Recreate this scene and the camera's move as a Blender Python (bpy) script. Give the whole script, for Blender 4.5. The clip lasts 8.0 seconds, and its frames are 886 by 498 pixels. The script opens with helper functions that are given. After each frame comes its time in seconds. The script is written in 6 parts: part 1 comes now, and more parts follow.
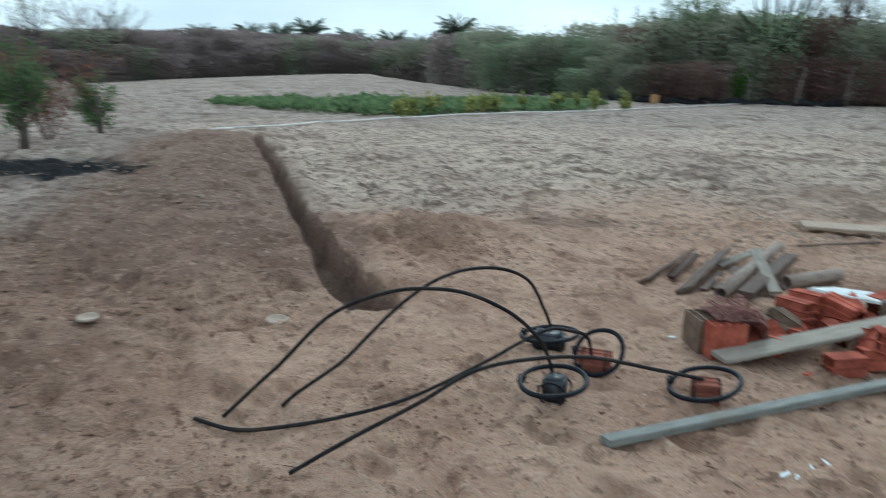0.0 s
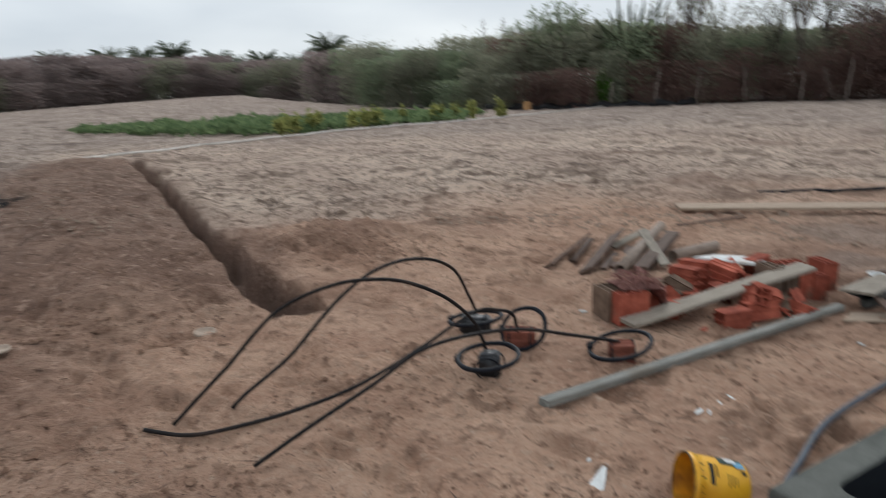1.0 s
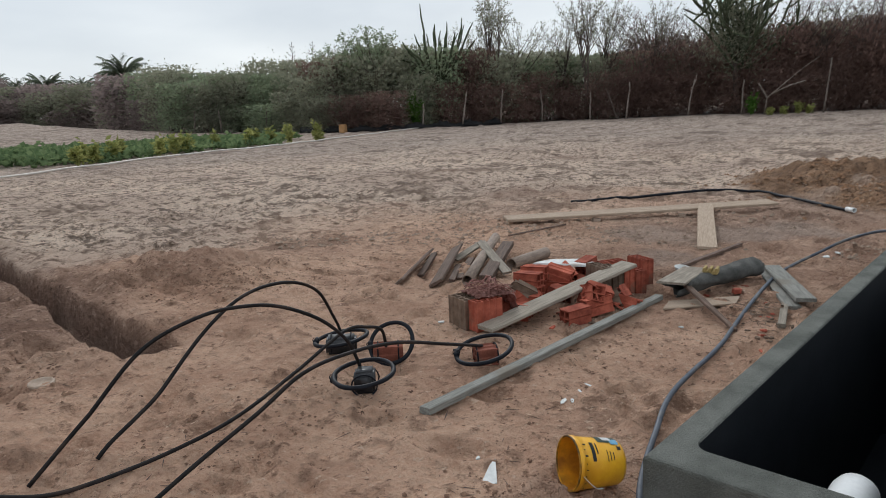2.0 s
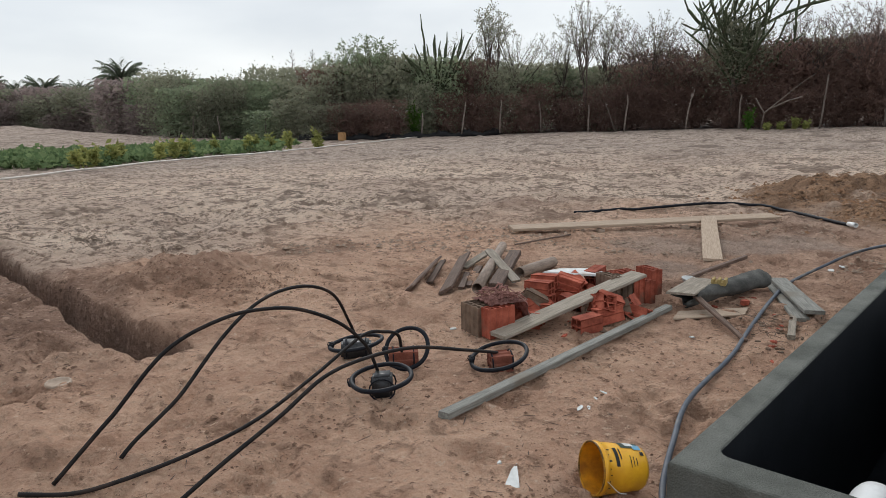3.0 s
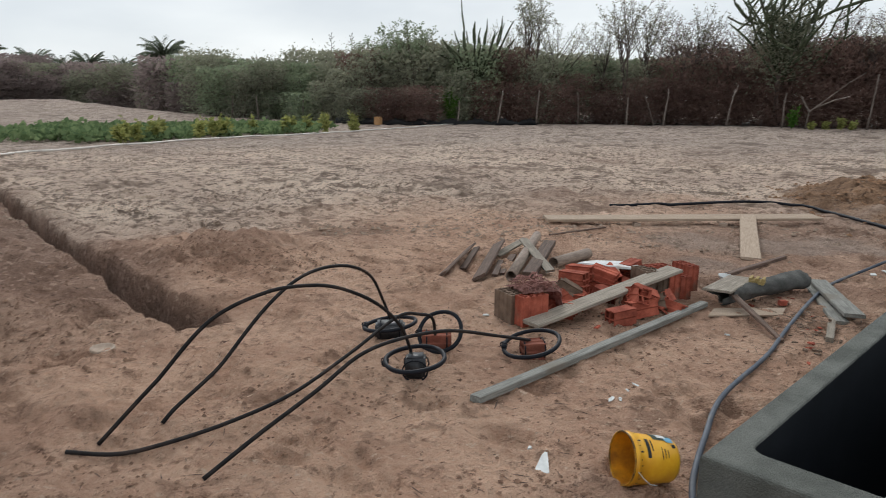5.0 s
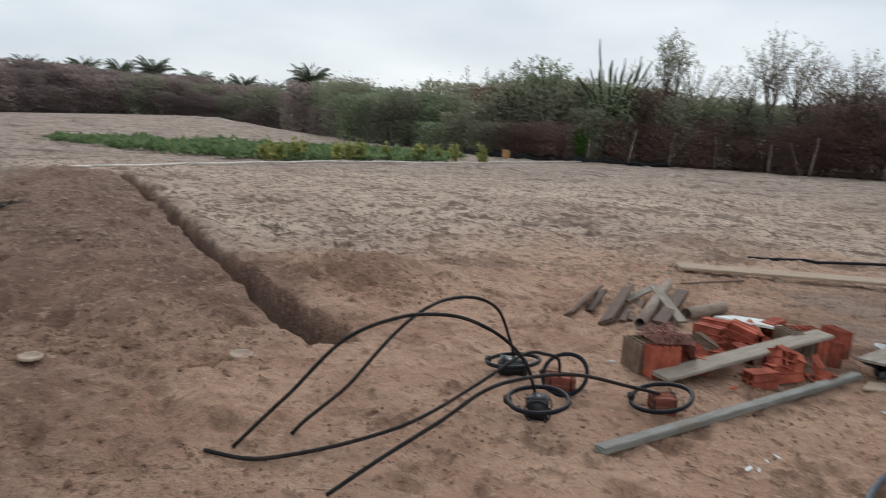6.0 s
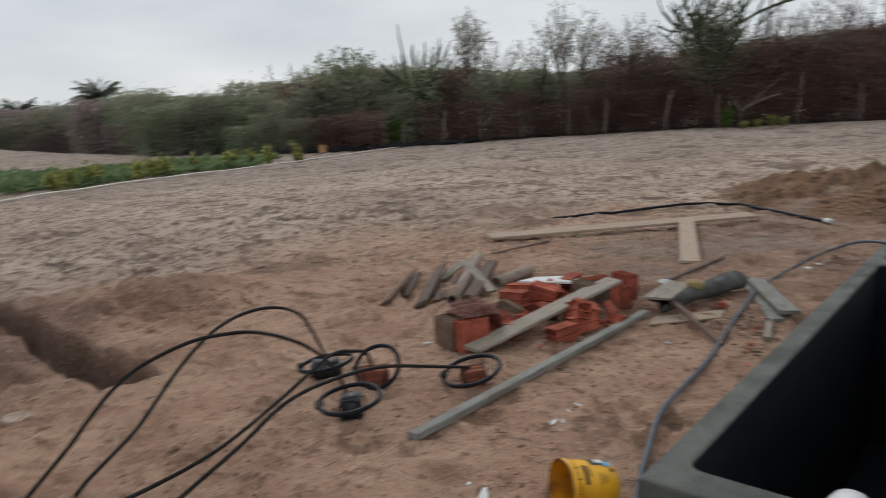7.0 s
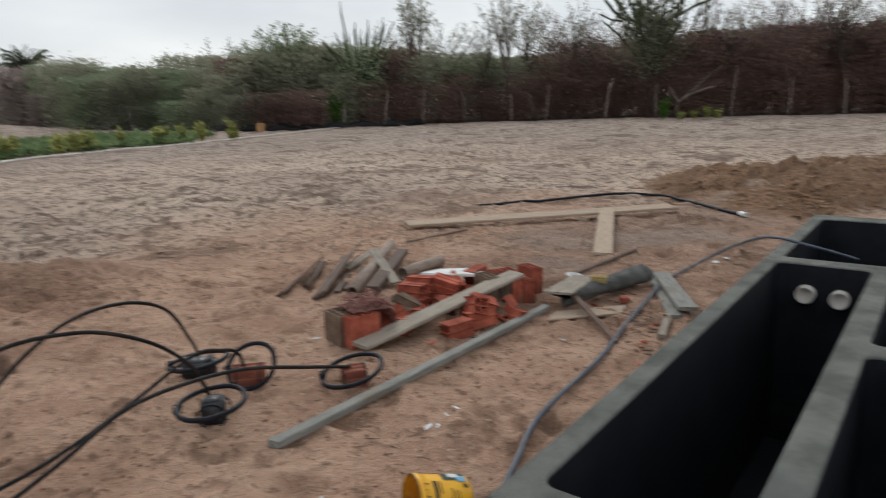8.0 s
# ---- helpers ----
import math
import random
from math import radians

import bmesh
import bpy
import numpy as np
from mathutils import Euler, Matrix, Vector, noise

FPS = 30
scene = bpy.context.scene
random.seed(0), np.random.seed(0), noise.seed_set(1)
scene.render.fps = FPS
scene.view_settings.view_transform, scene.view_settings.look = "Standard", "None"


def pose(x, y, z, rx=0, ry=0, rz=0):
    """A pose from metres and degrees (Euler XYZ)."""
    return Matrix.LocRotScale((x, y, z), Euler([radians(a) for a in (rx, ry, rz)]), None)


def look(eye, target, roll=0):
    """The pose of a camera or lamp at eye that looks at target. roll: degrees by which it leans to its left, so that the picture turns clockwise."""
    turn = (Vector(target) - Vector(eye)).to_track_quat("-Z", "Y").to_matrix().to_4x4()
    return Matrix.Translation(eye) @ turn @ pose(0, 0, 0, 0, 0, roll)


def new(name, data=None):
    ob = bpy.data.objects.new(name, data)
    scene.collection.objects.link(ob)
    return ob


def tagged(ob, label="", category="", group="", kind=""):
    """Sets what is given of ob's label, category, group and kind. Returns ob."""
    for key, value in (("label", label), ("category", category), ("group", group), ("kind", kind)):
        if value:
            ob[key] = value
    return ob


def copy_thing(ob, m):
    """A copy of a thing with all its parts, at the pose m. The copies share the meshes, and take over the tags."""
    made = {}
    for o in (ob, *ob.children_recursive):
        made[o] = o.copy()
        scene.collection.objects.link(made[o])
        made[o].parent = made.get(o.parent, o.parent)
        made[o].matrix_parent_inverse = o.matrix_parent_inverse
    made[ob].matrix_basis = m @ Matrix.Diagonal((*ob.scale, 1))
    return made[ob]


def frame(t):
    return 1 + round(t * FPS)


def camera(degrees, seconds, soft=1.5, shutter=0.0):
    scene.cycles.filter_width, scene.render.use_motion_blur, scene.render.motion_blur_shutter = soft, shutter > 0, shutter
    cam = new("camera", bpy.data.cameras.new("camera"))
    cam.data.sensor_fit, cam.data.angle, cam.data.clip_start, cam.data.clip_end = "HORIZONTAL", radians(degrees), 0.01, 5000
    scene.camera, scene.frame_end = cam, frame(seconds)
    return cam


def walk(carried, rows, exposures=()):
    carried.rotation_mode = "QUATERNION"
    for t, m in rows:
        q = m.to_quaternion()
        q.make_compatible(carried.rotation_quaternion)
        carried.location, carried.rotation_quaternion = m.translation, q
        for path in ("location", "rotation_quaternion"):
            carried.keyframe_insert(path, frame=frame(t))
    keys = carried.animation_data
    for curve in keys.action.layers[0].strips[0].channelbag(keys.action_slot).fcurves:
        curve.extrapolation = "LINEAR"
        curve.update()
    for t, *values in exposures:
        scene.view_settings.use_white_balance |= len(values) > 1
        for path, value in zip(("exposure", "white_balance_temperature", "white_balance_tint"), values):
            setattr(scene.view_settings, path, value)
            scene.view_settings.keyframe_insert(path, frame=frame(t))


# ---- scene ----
cam = camera(65.73, 8.0, 0.65, 0.36)
PATH = [
    (0, (-0.181, -0.175, 1.426), (0.3300, 1.6940, 0.9290), 0.64),
    (0.1, (-0.217, -0.163, 1.416), (0.3630, 1.6822, 0.9067), 0.58),
    (0.2, (-0.254, -0.150, 1.407), (0.2691, 1.7204, 0.9300), 0.52),
    (0.3, (-0.290, -0.138, 1.397), (0.3570, 1.6910, 0.9110), 0.46),
    (0.4, (-0.327, -0.128, 1.390), (0.2623, 1.7213, 0.9082), 1.73),
    (0.5, (-0.364, -0.118, 1.384), (0.2130, 1.7370, 0.9090), 3.00),
    (0.6, (-0.377, -0.153, 1.380), (0.1780, 1.7145, 0.9287), 2.02),
    (0.7, (-0.391, -0.188, 1.375), (0.1980, 1.6714, 0.9340), 1.03),
    (0.8, (-0.404, -0.224, 1.371), (0.2321, 1.6199, 0.9276), 0.05),
    (0.9, (-0.418, -0.259, 1.366), (0.3202, 1.5464, 0.9225), -0.94),
    (1, (-0.431, -0.294, 1.362), (0.3890, 1.4720, 0.9040), -1.92),
    (1.1, (-0.446, -0.297, 1.364), (0.4563, 1.4133, 0.8542), -2.37),
    (1.2, (-0.460, -0.301, 1.366), (0.4908, 1.3847, 0.8618), -2.81),
    (1.3, (-0.475, -0.304, 1.369), (0.5458, 1.3418, 0.8694), -3.26),
    (1.4, (-0.489, -0.308, 1.371), (0.5816, 1.3092, 0.8821), -3.70),
    (1.5, (-0.504, -0.311, 1.373), (0.6020, 1.2880, 0.9050), -4.15),
    (1.6, (-0.537, -0.295, 1.369), (0.6168, 1.2759, 0.9229), -4.31),
    (1.7, (-0.570, -0.280, 1.366), (0.6330, 1.2520, 0.9120), -4.46),
    (2.8, (-0.780, -0.182, 1.362), (0.5560, 1.2630, 1.0090), 0.44),
    (2.9, (-0.775, -0.186, 1.361), (0.5241, 1.2851, 0.9774), -0.57),
    (3, (-0.770, -0.191, 1.359), (0.5090, 1.2970, 0.9700), -1.57),
    (3.1, (-0.778, -0.190, 1.359), (0.5075, 1.2911, 0.9669), -1.19),
    (3.2, (-0.786, -0.189, 1.359), (0.5132, 1.2798, 0.9656), -0.81),
    (3.3, (-0.793, -0.189, 1.358), (0.5047, 1.2827, 0.9707), -0.42),
    (3.4, (-0.801, -0.188, 1.358), (0.4864, 1.2915, 0.9660), -0.04),
    (3.5, (-0.809, -0.187, 1.358), (0.4800, 1.2900, 0.9630), 0.34),
    (3.6, (-0.806, -0.186, 1.359), (0.4689, 1.2989, 0.9447), 0.30),
    (3.7, (-0.802, -0.184, 1.361), (0.4521, 1.3152, 0.9382), 0.25),
    (3.8, (-0.799, -0.183, 1.362), (0.4707, 1.3039, 0.9399), 0.21),
    (4, (-0.792, -0.180, 1.365), (0.4950, 1.3010, 0.9830), 0.12),
    (4.2, (-0.795, -0.194, 1.368), (0.5140, 1.2810, 1.0320), -0.37),
    (5.3, (-0.824, -0.174, 1.345), (0.3170, 1.4100, 0.9090), 1.09),
    (5.4, (-0.826, -0.163, 1.346), (0.2955, 1.4412, 0.9331), 1.17),
    (5.5, (-0.827, -0.152, 1.346), (0.2850, 1.4610, 0.9460), 1.25),
    (5.6, (-0.836, -0.147, 1.348), (0.2514, 1.4876, 0.9670), 1.68),
    (5.7, (-0.846, -0.142, 1.351), (0.2150, 1.5144, 0.9870), 2.11),
    (5.8, (-0.855, -0.136, 1.353), (0.1735, 1.5411, 0.9958), 2.54),
    (5.9, (-0.865, -0.131, 1.356), (0.1126, 1.5773, 1.0007), 2.97),
    (6, (-0.874, -0.126, 1.358), (0.0540, 1.6120, 1.0160), 3.40),
    (6.1, (-0.866, -0.132, 1.359), (0.0142, 1.6322, 1.0238), 2.88),
    (6.2, (-0.858, -0.138, 1.359), (0.0130, 1.6270, 1.0060), 2.37),
    (6.3, (-0.850, -0.145, 1.360), (0.0188, 1.6211, 1.0027), 1.85),
    (6.4, (-0.842, -0.151, 1.360), (0.0644, 1.5989, 1.0184), 1.34),
    (6.5, (-0.834, -0.157, 1.361), (0.1190, 1.5700, 1.0300), 0.82),
    (6.6, (-0.795, -0.167, 1.363), (0.2044, 1.5348, 1.0380), -0.04),
    (6.7, (-0.757, -0.176, 1.365), (0.2918, 1.4914, 1.0198), -0.91),
    (6.8, (-0.718, -0.186, 1.368), (0.4106, 1.4256, 1.0080), -1.77),
    (6.9, (-0.680, -0.195, 1.370), (0.5371, 1.3491, 1.0035), -2.64),
    (7, (-0.641, -0.205, 1.372), (0.6690, 1.2600, 1.0050), -3.50),
    (7.1, (-0.600, -0.210, 1.370), (0.7711, 1.2014, 1.0113), -3.54),
    (7.2, (-0.558, -0.215, 1.369), (0.8319, 1.1784, 1.0140), -3.58),
    (7.3, (-0.517, -0.220, 1.367), (0.8628, 1.1856, 1.0192), -3.61),
    (7.4, (-0.475, -0.225, 1.366), (0.8725, 1.2101, 1.0140), -3.65),
    (7.5, (-0.434, -0.230, 1.364), (0.8800, 1.2360, 1.0110), -3.69),
    (7.6, (-0.403, -0.242, 1.367), (0.8901, 1.2396, 0.9992), -3.29),
    (7.7, (-0.371, -0.253, 1.369), (0.9127, 1.2336, 0.9936), -2.89),
    (7.8, (-0.340, -0.265, 1.372), (0.9631, 1.2054, 0.9964), -2.48),
    (7.9, (-0.308, -0.276, 1.374), (1.0450, 1.1408, 0.9744), -2.08),
    (8, (-0.277, -0.288, 1.377), (1.1370, 1.0610, 0.9530), -1.68),
]
walk(cam, [(t, look(eye, target, roll)) for t, eye, target, roll in PATH],
     exposures=[(0, 0.13, 5350, -5), (0.25, 0.06, 5950, 3), (0.5, -0.04, 6050, 7), (1.0, -0.12, 6250, 9), (1.7, -0.12, 6250, 9), (3.0, 0.01, 6450, 10), (5.5, -0.02, 6350, 9), (6.0, -0.05, 6300, 9), (6.5, -0.20, 6320, 9), (7.0, -0.30, 6450, 10), (7.5, -0.08, 6420, 10), (8.0, -0.10, 6480, 10)])

# ---- world, sun, exposure ----
world = bpy.data.worlds.new("overcast_sky")
scene.world = world
world.use_nodes = True
wn, wl = world.node_tree.nodes, world.node_tree.links
wn.clear()
sky = wn.new("ShaderNodeTexSky")
sky.sky_type, sky.sun_disc = "NISHITA", False
sky.sun_elevation, sky.sun_rotation = radians(36), radians(32)
sky_gain = wn.new("ShaderNodeMix")
sky_gain.data_type, sky_gain.blend_type = "RGBA", "MULTIPLY"
sky_gain.inputs[0].default_value = 1.0
sky_gain.inputs[7].default_value = (0.1, 0.1, 0.1, 1)
coord = wn.new("ShaderNodeTexCoord")
stretch = wn.new("ShaderNodeMapping")
stretch.inputs["Scale"].default_value = (1.6, 1.6, 5.0)
cloud = wn.new("ShaderNodeTexNoise")
cloud.inputs["Scale"].default_value, cloud.inputs["Detail"].default_value = 1.7, 5
cloud.inputs["Roughness"].default_value = 0.45
ramp = wn.new("ShaderNodeValToRGB")
ramp.color_ramp.elements[0].position, ramp.color_ramp.elements[1].position = 0.33, 0.66
ramp.color_ramp.elements[0].color = (0.70, 0.75, 0.80, 1)
ramp.color_ramp.elements[1].color = (0.95, 0.985, 1.0, 1)
veil = wn.new("ShaderNodeMix")
veil.data_type = "RGBA"
veil.inputs[0].default_value = 0.92
back = wn.new("ShaderNodeBackground")
wout = wn.new("ShaderNodeOutputWorld")
wl.new(coord.outputs["Generated"], stretch.inputs["Vector"])
wl.new(stretch.outputs["Vector"], cloud.inputs["Vector"])
wl.new(cloud.outputs["Fac"], ramp.inputs["Fac"])
wl.new(sky.outputs["Color"], sky_gain.inputs[6])
wl.new(sky_gain.outputs[2], veil.inputs[6])
wl.new(ramp.outputs["Color"], veil.inputs[7])
wl.new(veil.outputs[2], back.inputs["Color"])
back.inputs["Strength"].default_value = 1.0
wl.new(back.outputs["Background"], wout.inputs["Surface"])

sun = new("sun", bpy.data.lights.new("sun", "SUN"))
sun.data.energy, sun.data.angle, sun.data.color = 1.25, radians(22), (1.0, 0.97, 0.93)
sun.matrix_world = look((7, 11, 9.5), (0, 0, 0))


# ---- materials ----
def shader(name, rough=0.8, metal=0.0, spec=0.4):
    m = bpy.data.materials.new(name)
    m.use_nodes = True
    nt = m.node_tree
    b = nt.nodes["Principled BSDF"]
    b.inputs["Roughness"].default_value = rough
    b.inputs["Metallic"].default_value = metal
    b.inputs["Specular IOR Level"].default_value = spec
    return m, nt, b


def noise_node(nt, scale, detail=4, rough=0.55, squash=None):
    tc = nt.nodes.new("ShaderNodeTexCoord")
    n = nt.nodes.new("ShaderNodeTexNoise")
    n.inputs["Scale"].default_value, n.inputs["Detail"].default_value, n.inputs["Roughness"].default_value = scale, detail, rough
    src = tc.outputs["Object"]
    if squash:
        mp = nt.nodes.new("ShaderNodeMapping")
        mp.inputs["Scale"].default_value = squash
        nt.links.new(src, mp.inputs["Vector"])
        src = mp.outputs["Vector"]
    nt.links.new(src, n.inputs["Vector"])
    return n.outputs["Fac"]


def mixer(nt, fac, a, b, blend="MIX"):
    x = nt.nodes.new("ShaderNodeMix")
    x.data_type, x.blend_type = "RGBA", blend
    for slot, v in ((0, fac), (6, a), (7, b)):
        if isinstance(v, (int, float)):
            x.inputs[slot].default_value = v
        elif isinstance(v, tuple):
            x.inputs[slot].default_value = (*v, 1)
        else:
            nt.links.new(v, x.inputs[slot])
    return x.outputs[2]


def steps(nt, src, lo, hi):
    r = nt.nodes.new("ShaderNodeMapRange")
    r.interpolation_type = "SMOOTHSTEP"
    r.inputs["From Min"].default_value, r.inputs["From Max"].default_value = lo, hi
    nt.links.new(src, r.inputs["Value"])
    return r.outputs["Result"]


def relief(nt, bsdf, src, strength, dist):
    bp = nt.nodes.new("ShaderNodeBump")
    bp.inputs["Strength"].default_value, bp.inputs["Distance"].default_value = strength, dist
    nt.links.new(src, bp.inputs["Height"])
    nt.links.new(bp.outputs["Normal"], bsdf.inputs["Normal"])


def surface(name, dark, light, scale=8.0, grain=60.0, rough=0.85, spec=0.3, bump=0.3, dist=0.003, squash=None, vary=0.0, stain=None, metal=0.0):
    """Two tones in patches, a fine grain, an optional stain and a tint that differs from piece to piece."""
    m, nt, b = shader(name, rough, metal, spec)
    patch = steps(nt, noise_node(nt, scale, 5, 0.6, squash), 0.3, 0.7)
    fine = noise_node(nt, grain, 4, 0.65, squash)
    col = mixer(nt, patch, dark, light)
    col = mixer(nt, 0.35, col, fine, "SOFT_LIGHT")
    if stain:
        col = mixer(nt, steps(nt, noise_node(nt, scale * 0.45, 3, 0.5), 0.55, 0.7), col, stain)
    if vary:
        oi = nt.nodes.new("ShaderNodeObjectInfo")
        gain = nt.nodes.new("ShaderNodeMapRange")
        gain.inputs["To Min"].default_value, gain.inputs["To Max"].default_value = 1 - vary, 1 + vary
        nt.links.new(oi.outputs["Random"], gain.inputs["Value"])
        hs = nt.nodes.new("ShaderNodeHueSaturation")
        nt.links.new(gain.outputs["Result"], hs.inputs["Value"])
        nt.links.new(col, hs.inputs["Color"])
        col = hs.outputs["Color"]
    nt.links.new(col, b.inputs["Base Color"])
    relief(nt, b, fine, bump, dist)
    return m


def leaf_mat(name, dark, light, rough=0.85, tint=0.2):
    """Leaves that differ one by one and from plant to plant, and let some light through."""
    m, nt, b = shader(name, rough, 0, 0.08)
    geo = nt.nodes.new("ShaderNodeNewGeometry")
    oi = nt.nodes.new("ShaderNodeObjectInfo")
    col = mixer(nt, geo.outputs["Random Per Island"], dark, light)
    hs = nt.nodes.new("ShaderNodeHueSaturation")
    gain = nt.nodes.new("ShaderNodeMapRange")
    gain.inputs["To Min"].default_value, gain.inputs["To Max"].default_value = 1 - tint, 1 + tint
    nt.links.new(oi.outputs["Random"], gain.inputs["Value"])
    nt.links.new(gain.outputs["Result"], hs.inputs["Value"])
    nt.links.new(col, hs.inputs["Color"])
    nt.links.new(hs.outputs["Color"], b.inputs["Base Color"])
    tr = nt.nodes.new("ShaderNodeBsdfTranslucent")
    nt.links.new(hs.outputs["Color"], tr.inputs["Color"])
    mx = nt.nodes.new("ShaderNodeMixShader")
    mx.inputs[0].default_value = 0.5
    nt.links.new(b.outputs[0], mx.inputs[1])
    nt.links.new(tr.outputs[0], mx.inputs[2])
    nt.links.new(mx.outputs[0], nt.nodes["Material Output"].inputs["Surface"])
    return m


def soil_mat():
    """Sandy soil: the layer 'soil' tells damp red sand, tilled earth, fresh orange earth and charcoal apart; charcoal
    also holds the shade under the scrub.
    """
    m, nt, b = shader("sandy_soil", 0.95, 0, 0.15)
    at = nt.nodes.new("ShaderNodeVertexColor")
    at.layer_name = "soil"
    sp = nt.nodes.new("ShaderNodeSeparateColor")
    nt.links.new(at.outputs["Color"], sp.inputs["Color"])
    broad = noise_node(nt, 0.35, 4, 0.55)
    patch = noise_node(nt, 1.6, 6, 0.62)
    streak = noise_node(nt, 1.0, 6, 0.68, (0.55, 1.5, 1.0))
    fine = noise_node(nt, 26, 5, 0.7)
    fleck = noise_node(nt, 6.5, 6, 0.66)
    tuft = noise_node(nt, 2.2, 5, 0.7)
    crumb = noise_node(nt, 11, 6, 0.72)
    grain = noise_node(nt, 190, 3, 0.7)
    pale = mixer(nt, steps(nt, broad, 0.35, 0.65), PALE_A, PALE_B)
    pale = mixer(nt, steps(nt, streak, 0.56, 0.70), pale, PALE_DARK)
    pale = mixer(nt, steps(nt, patch, 0.60, 0.72), pale, PALE_OCHRE)
    speck = noise_node(nt, 9.0, 5, 0.7, (0.8, 1.15, 1.0))
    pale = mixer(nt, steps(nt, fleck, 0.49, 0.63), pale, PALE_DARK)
    pale = mixer(nt, steps(nt, speck, 0.57, 0.61), pale, PALE_DARK)
    pale = mixer(nt, steps(nt, tuft, 0.58, 0.70), pale, PALE_DARK)
    ridge = noise_node(nt, 0.55, 7, 0.72)
    # stretched dark dashes: trampled streaks, with the shadows behind clods painted in
    tc = nt.nodes.new("ShaderNodeTexCoord")
    turn = nt.nodes.new("ShaderNodeMapping")
    turn.inputs["Rotation"].default_value = (0, 0, radians(-50))
    turn.inputs["Scale"].default_value = (1.9, 0.75, 1.0)
    dash = nt.nodes.new("ShaderNodeTexNoise")
    dash.inputs["Scale"].default_value, dash.inputs["Detail"].default_value, dash.inputs["Roughness"].default_value = 1.5, 7, 0.74
    nt.links.new(tc.outputs["Object"], turn.inputs["Vector"])
    nt.links.new(turn.outputs["Vector"], dash.inputs["Vector"])
    pale = mixer(nt, steps(nt, dash.outputs["Fac"], 0.565, 0.62), pale, (0.215, 0.158, 0.124))
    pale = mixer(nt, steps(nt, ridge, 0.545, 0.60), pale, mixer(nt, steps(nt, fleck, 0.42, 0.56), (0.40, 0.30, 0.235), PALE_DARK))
    damp = mixer(nt, steps(nt, patch, 0.32, 0.68), DAMP_A, DAMP_B)
    damp = mixer(nt, steps(nt, ridge, 0.55, 0.64), damp, (0.36, 0.222, 0.155))
    damp = mixer(nt, steps(nt, streak, 0.58, 0.72), damp, DAMP_DARK)
    damp = mixer(nt, steps(nt, crumb, 0.54, 0.66), damp, DAMP_DARK)
    damp = mixer(nt, steps(nt, fleck, 0.52, 0.72), damp, DAMP_DARK)
    # small dark flecks, also used in the tilled soil
    dark_bit = noise_node(nt, 17, 5, 0.68)
    damp = mixer(nt, steps(nt, dark_bit, 0.635, 0.68), damp, (0.15, 0.082, 0.056))
    damp = mixer(nt, steps(nt, noise_node(nt, 24, 4, 0.6), 0.62, 0.68), damp, (0.66, 0.47, 0.35))
    col = mixer(nt, sp.outputs["Red"], pale, damp)
    till = mixer(nt, steps(nt, patch, 0.35, 0.7), TILL_A, TILL_B)
    till = mixer(nt, steps(nt, dark_bit, 0.57, 0.62), till, (0.12, 0.072, 0.052))
    till = mixer(nt, steps(nt, noise_node(nt, 15, 4, 0.6), 0.58, 0.64), till, (0.46, 0.31, 0.235))
    col = mixer(nt, sp.outputs["Green"], col, till)
    fresh = mixer(nt, steps(nt, patch, 0.35, 0.65), FRESH_A, FRESH_B)
    fresh = mixer(nt, steps(nt, crumb, 0.5, 0.62), fresh, (0.12, 0.07, 0.045))
    col = mixer(nt, sp.outputs["Blue"], col, fresh)
    at2 = nt.nodes.new("ShaderNodeVertexColor")
    at2.layer_name = "soil_tone"
    sp2 = nt.nodes.new("ShaderNodeSeparateColor")
    nt.links.new(at2.outputs["Color"], sp2.inputs["Color"])
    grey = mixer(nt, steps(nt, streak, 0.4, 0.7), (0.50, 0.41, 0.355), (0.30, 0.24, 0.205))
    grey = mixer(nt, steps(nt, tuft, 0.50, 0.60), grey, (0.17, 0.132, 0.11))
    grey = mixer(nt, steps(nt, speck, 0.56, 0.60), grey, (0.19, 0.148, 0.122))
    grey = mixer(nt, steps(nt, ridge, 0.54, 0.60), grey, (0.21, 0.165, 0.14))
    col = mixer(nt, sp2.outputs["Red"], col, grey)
    # darker brown inside the trench
    col = mixer(nt, sp2.outputs["Green"], col, mixer(nt, steps(nt, patch, 0.35, 0.65), (0.25, 0.17, 0.132), (0.37, 0.25, 0.195)))
    col = mixer(nt, sp2.outputs["Blue"], col, (0.36, 0.325, 0.295))
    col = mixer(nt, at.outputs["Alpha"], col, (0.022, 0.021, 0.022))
    col = mixer(nt, 0.7, col, fine, "SOFT_LIGHT")
    col = mixer(nt, 0.5, col, grain, "SOFT_LIGHT")
    nt.links.new(col, b.inputs["Base Color"])
    pits = steps(nt, noise_node(nt, 13, 4, 0.6, (1.0, 1.0, 1.0)), 0.56, 0.61)
    chips = steps(nt, noise_node(nt, 34, 3, 0.6), 0.60, 0.66)
    total = fine
    for src, gain in ((crumb, 1.0), (pits, -0.42), (chips, 0.16)):
        k = nt.nodes.new("ShaderNodeMath")
        k.operation = "MULTIPLY_ADD"
        k.inputs[1].default_value = gain
        nt.links.new(src, k.inputs[0])
        nt.links.new(total, k.inputs[2])
        total = k.outputs[0]
    relief(nt, b, total, 1.0, 0.065)
    return m


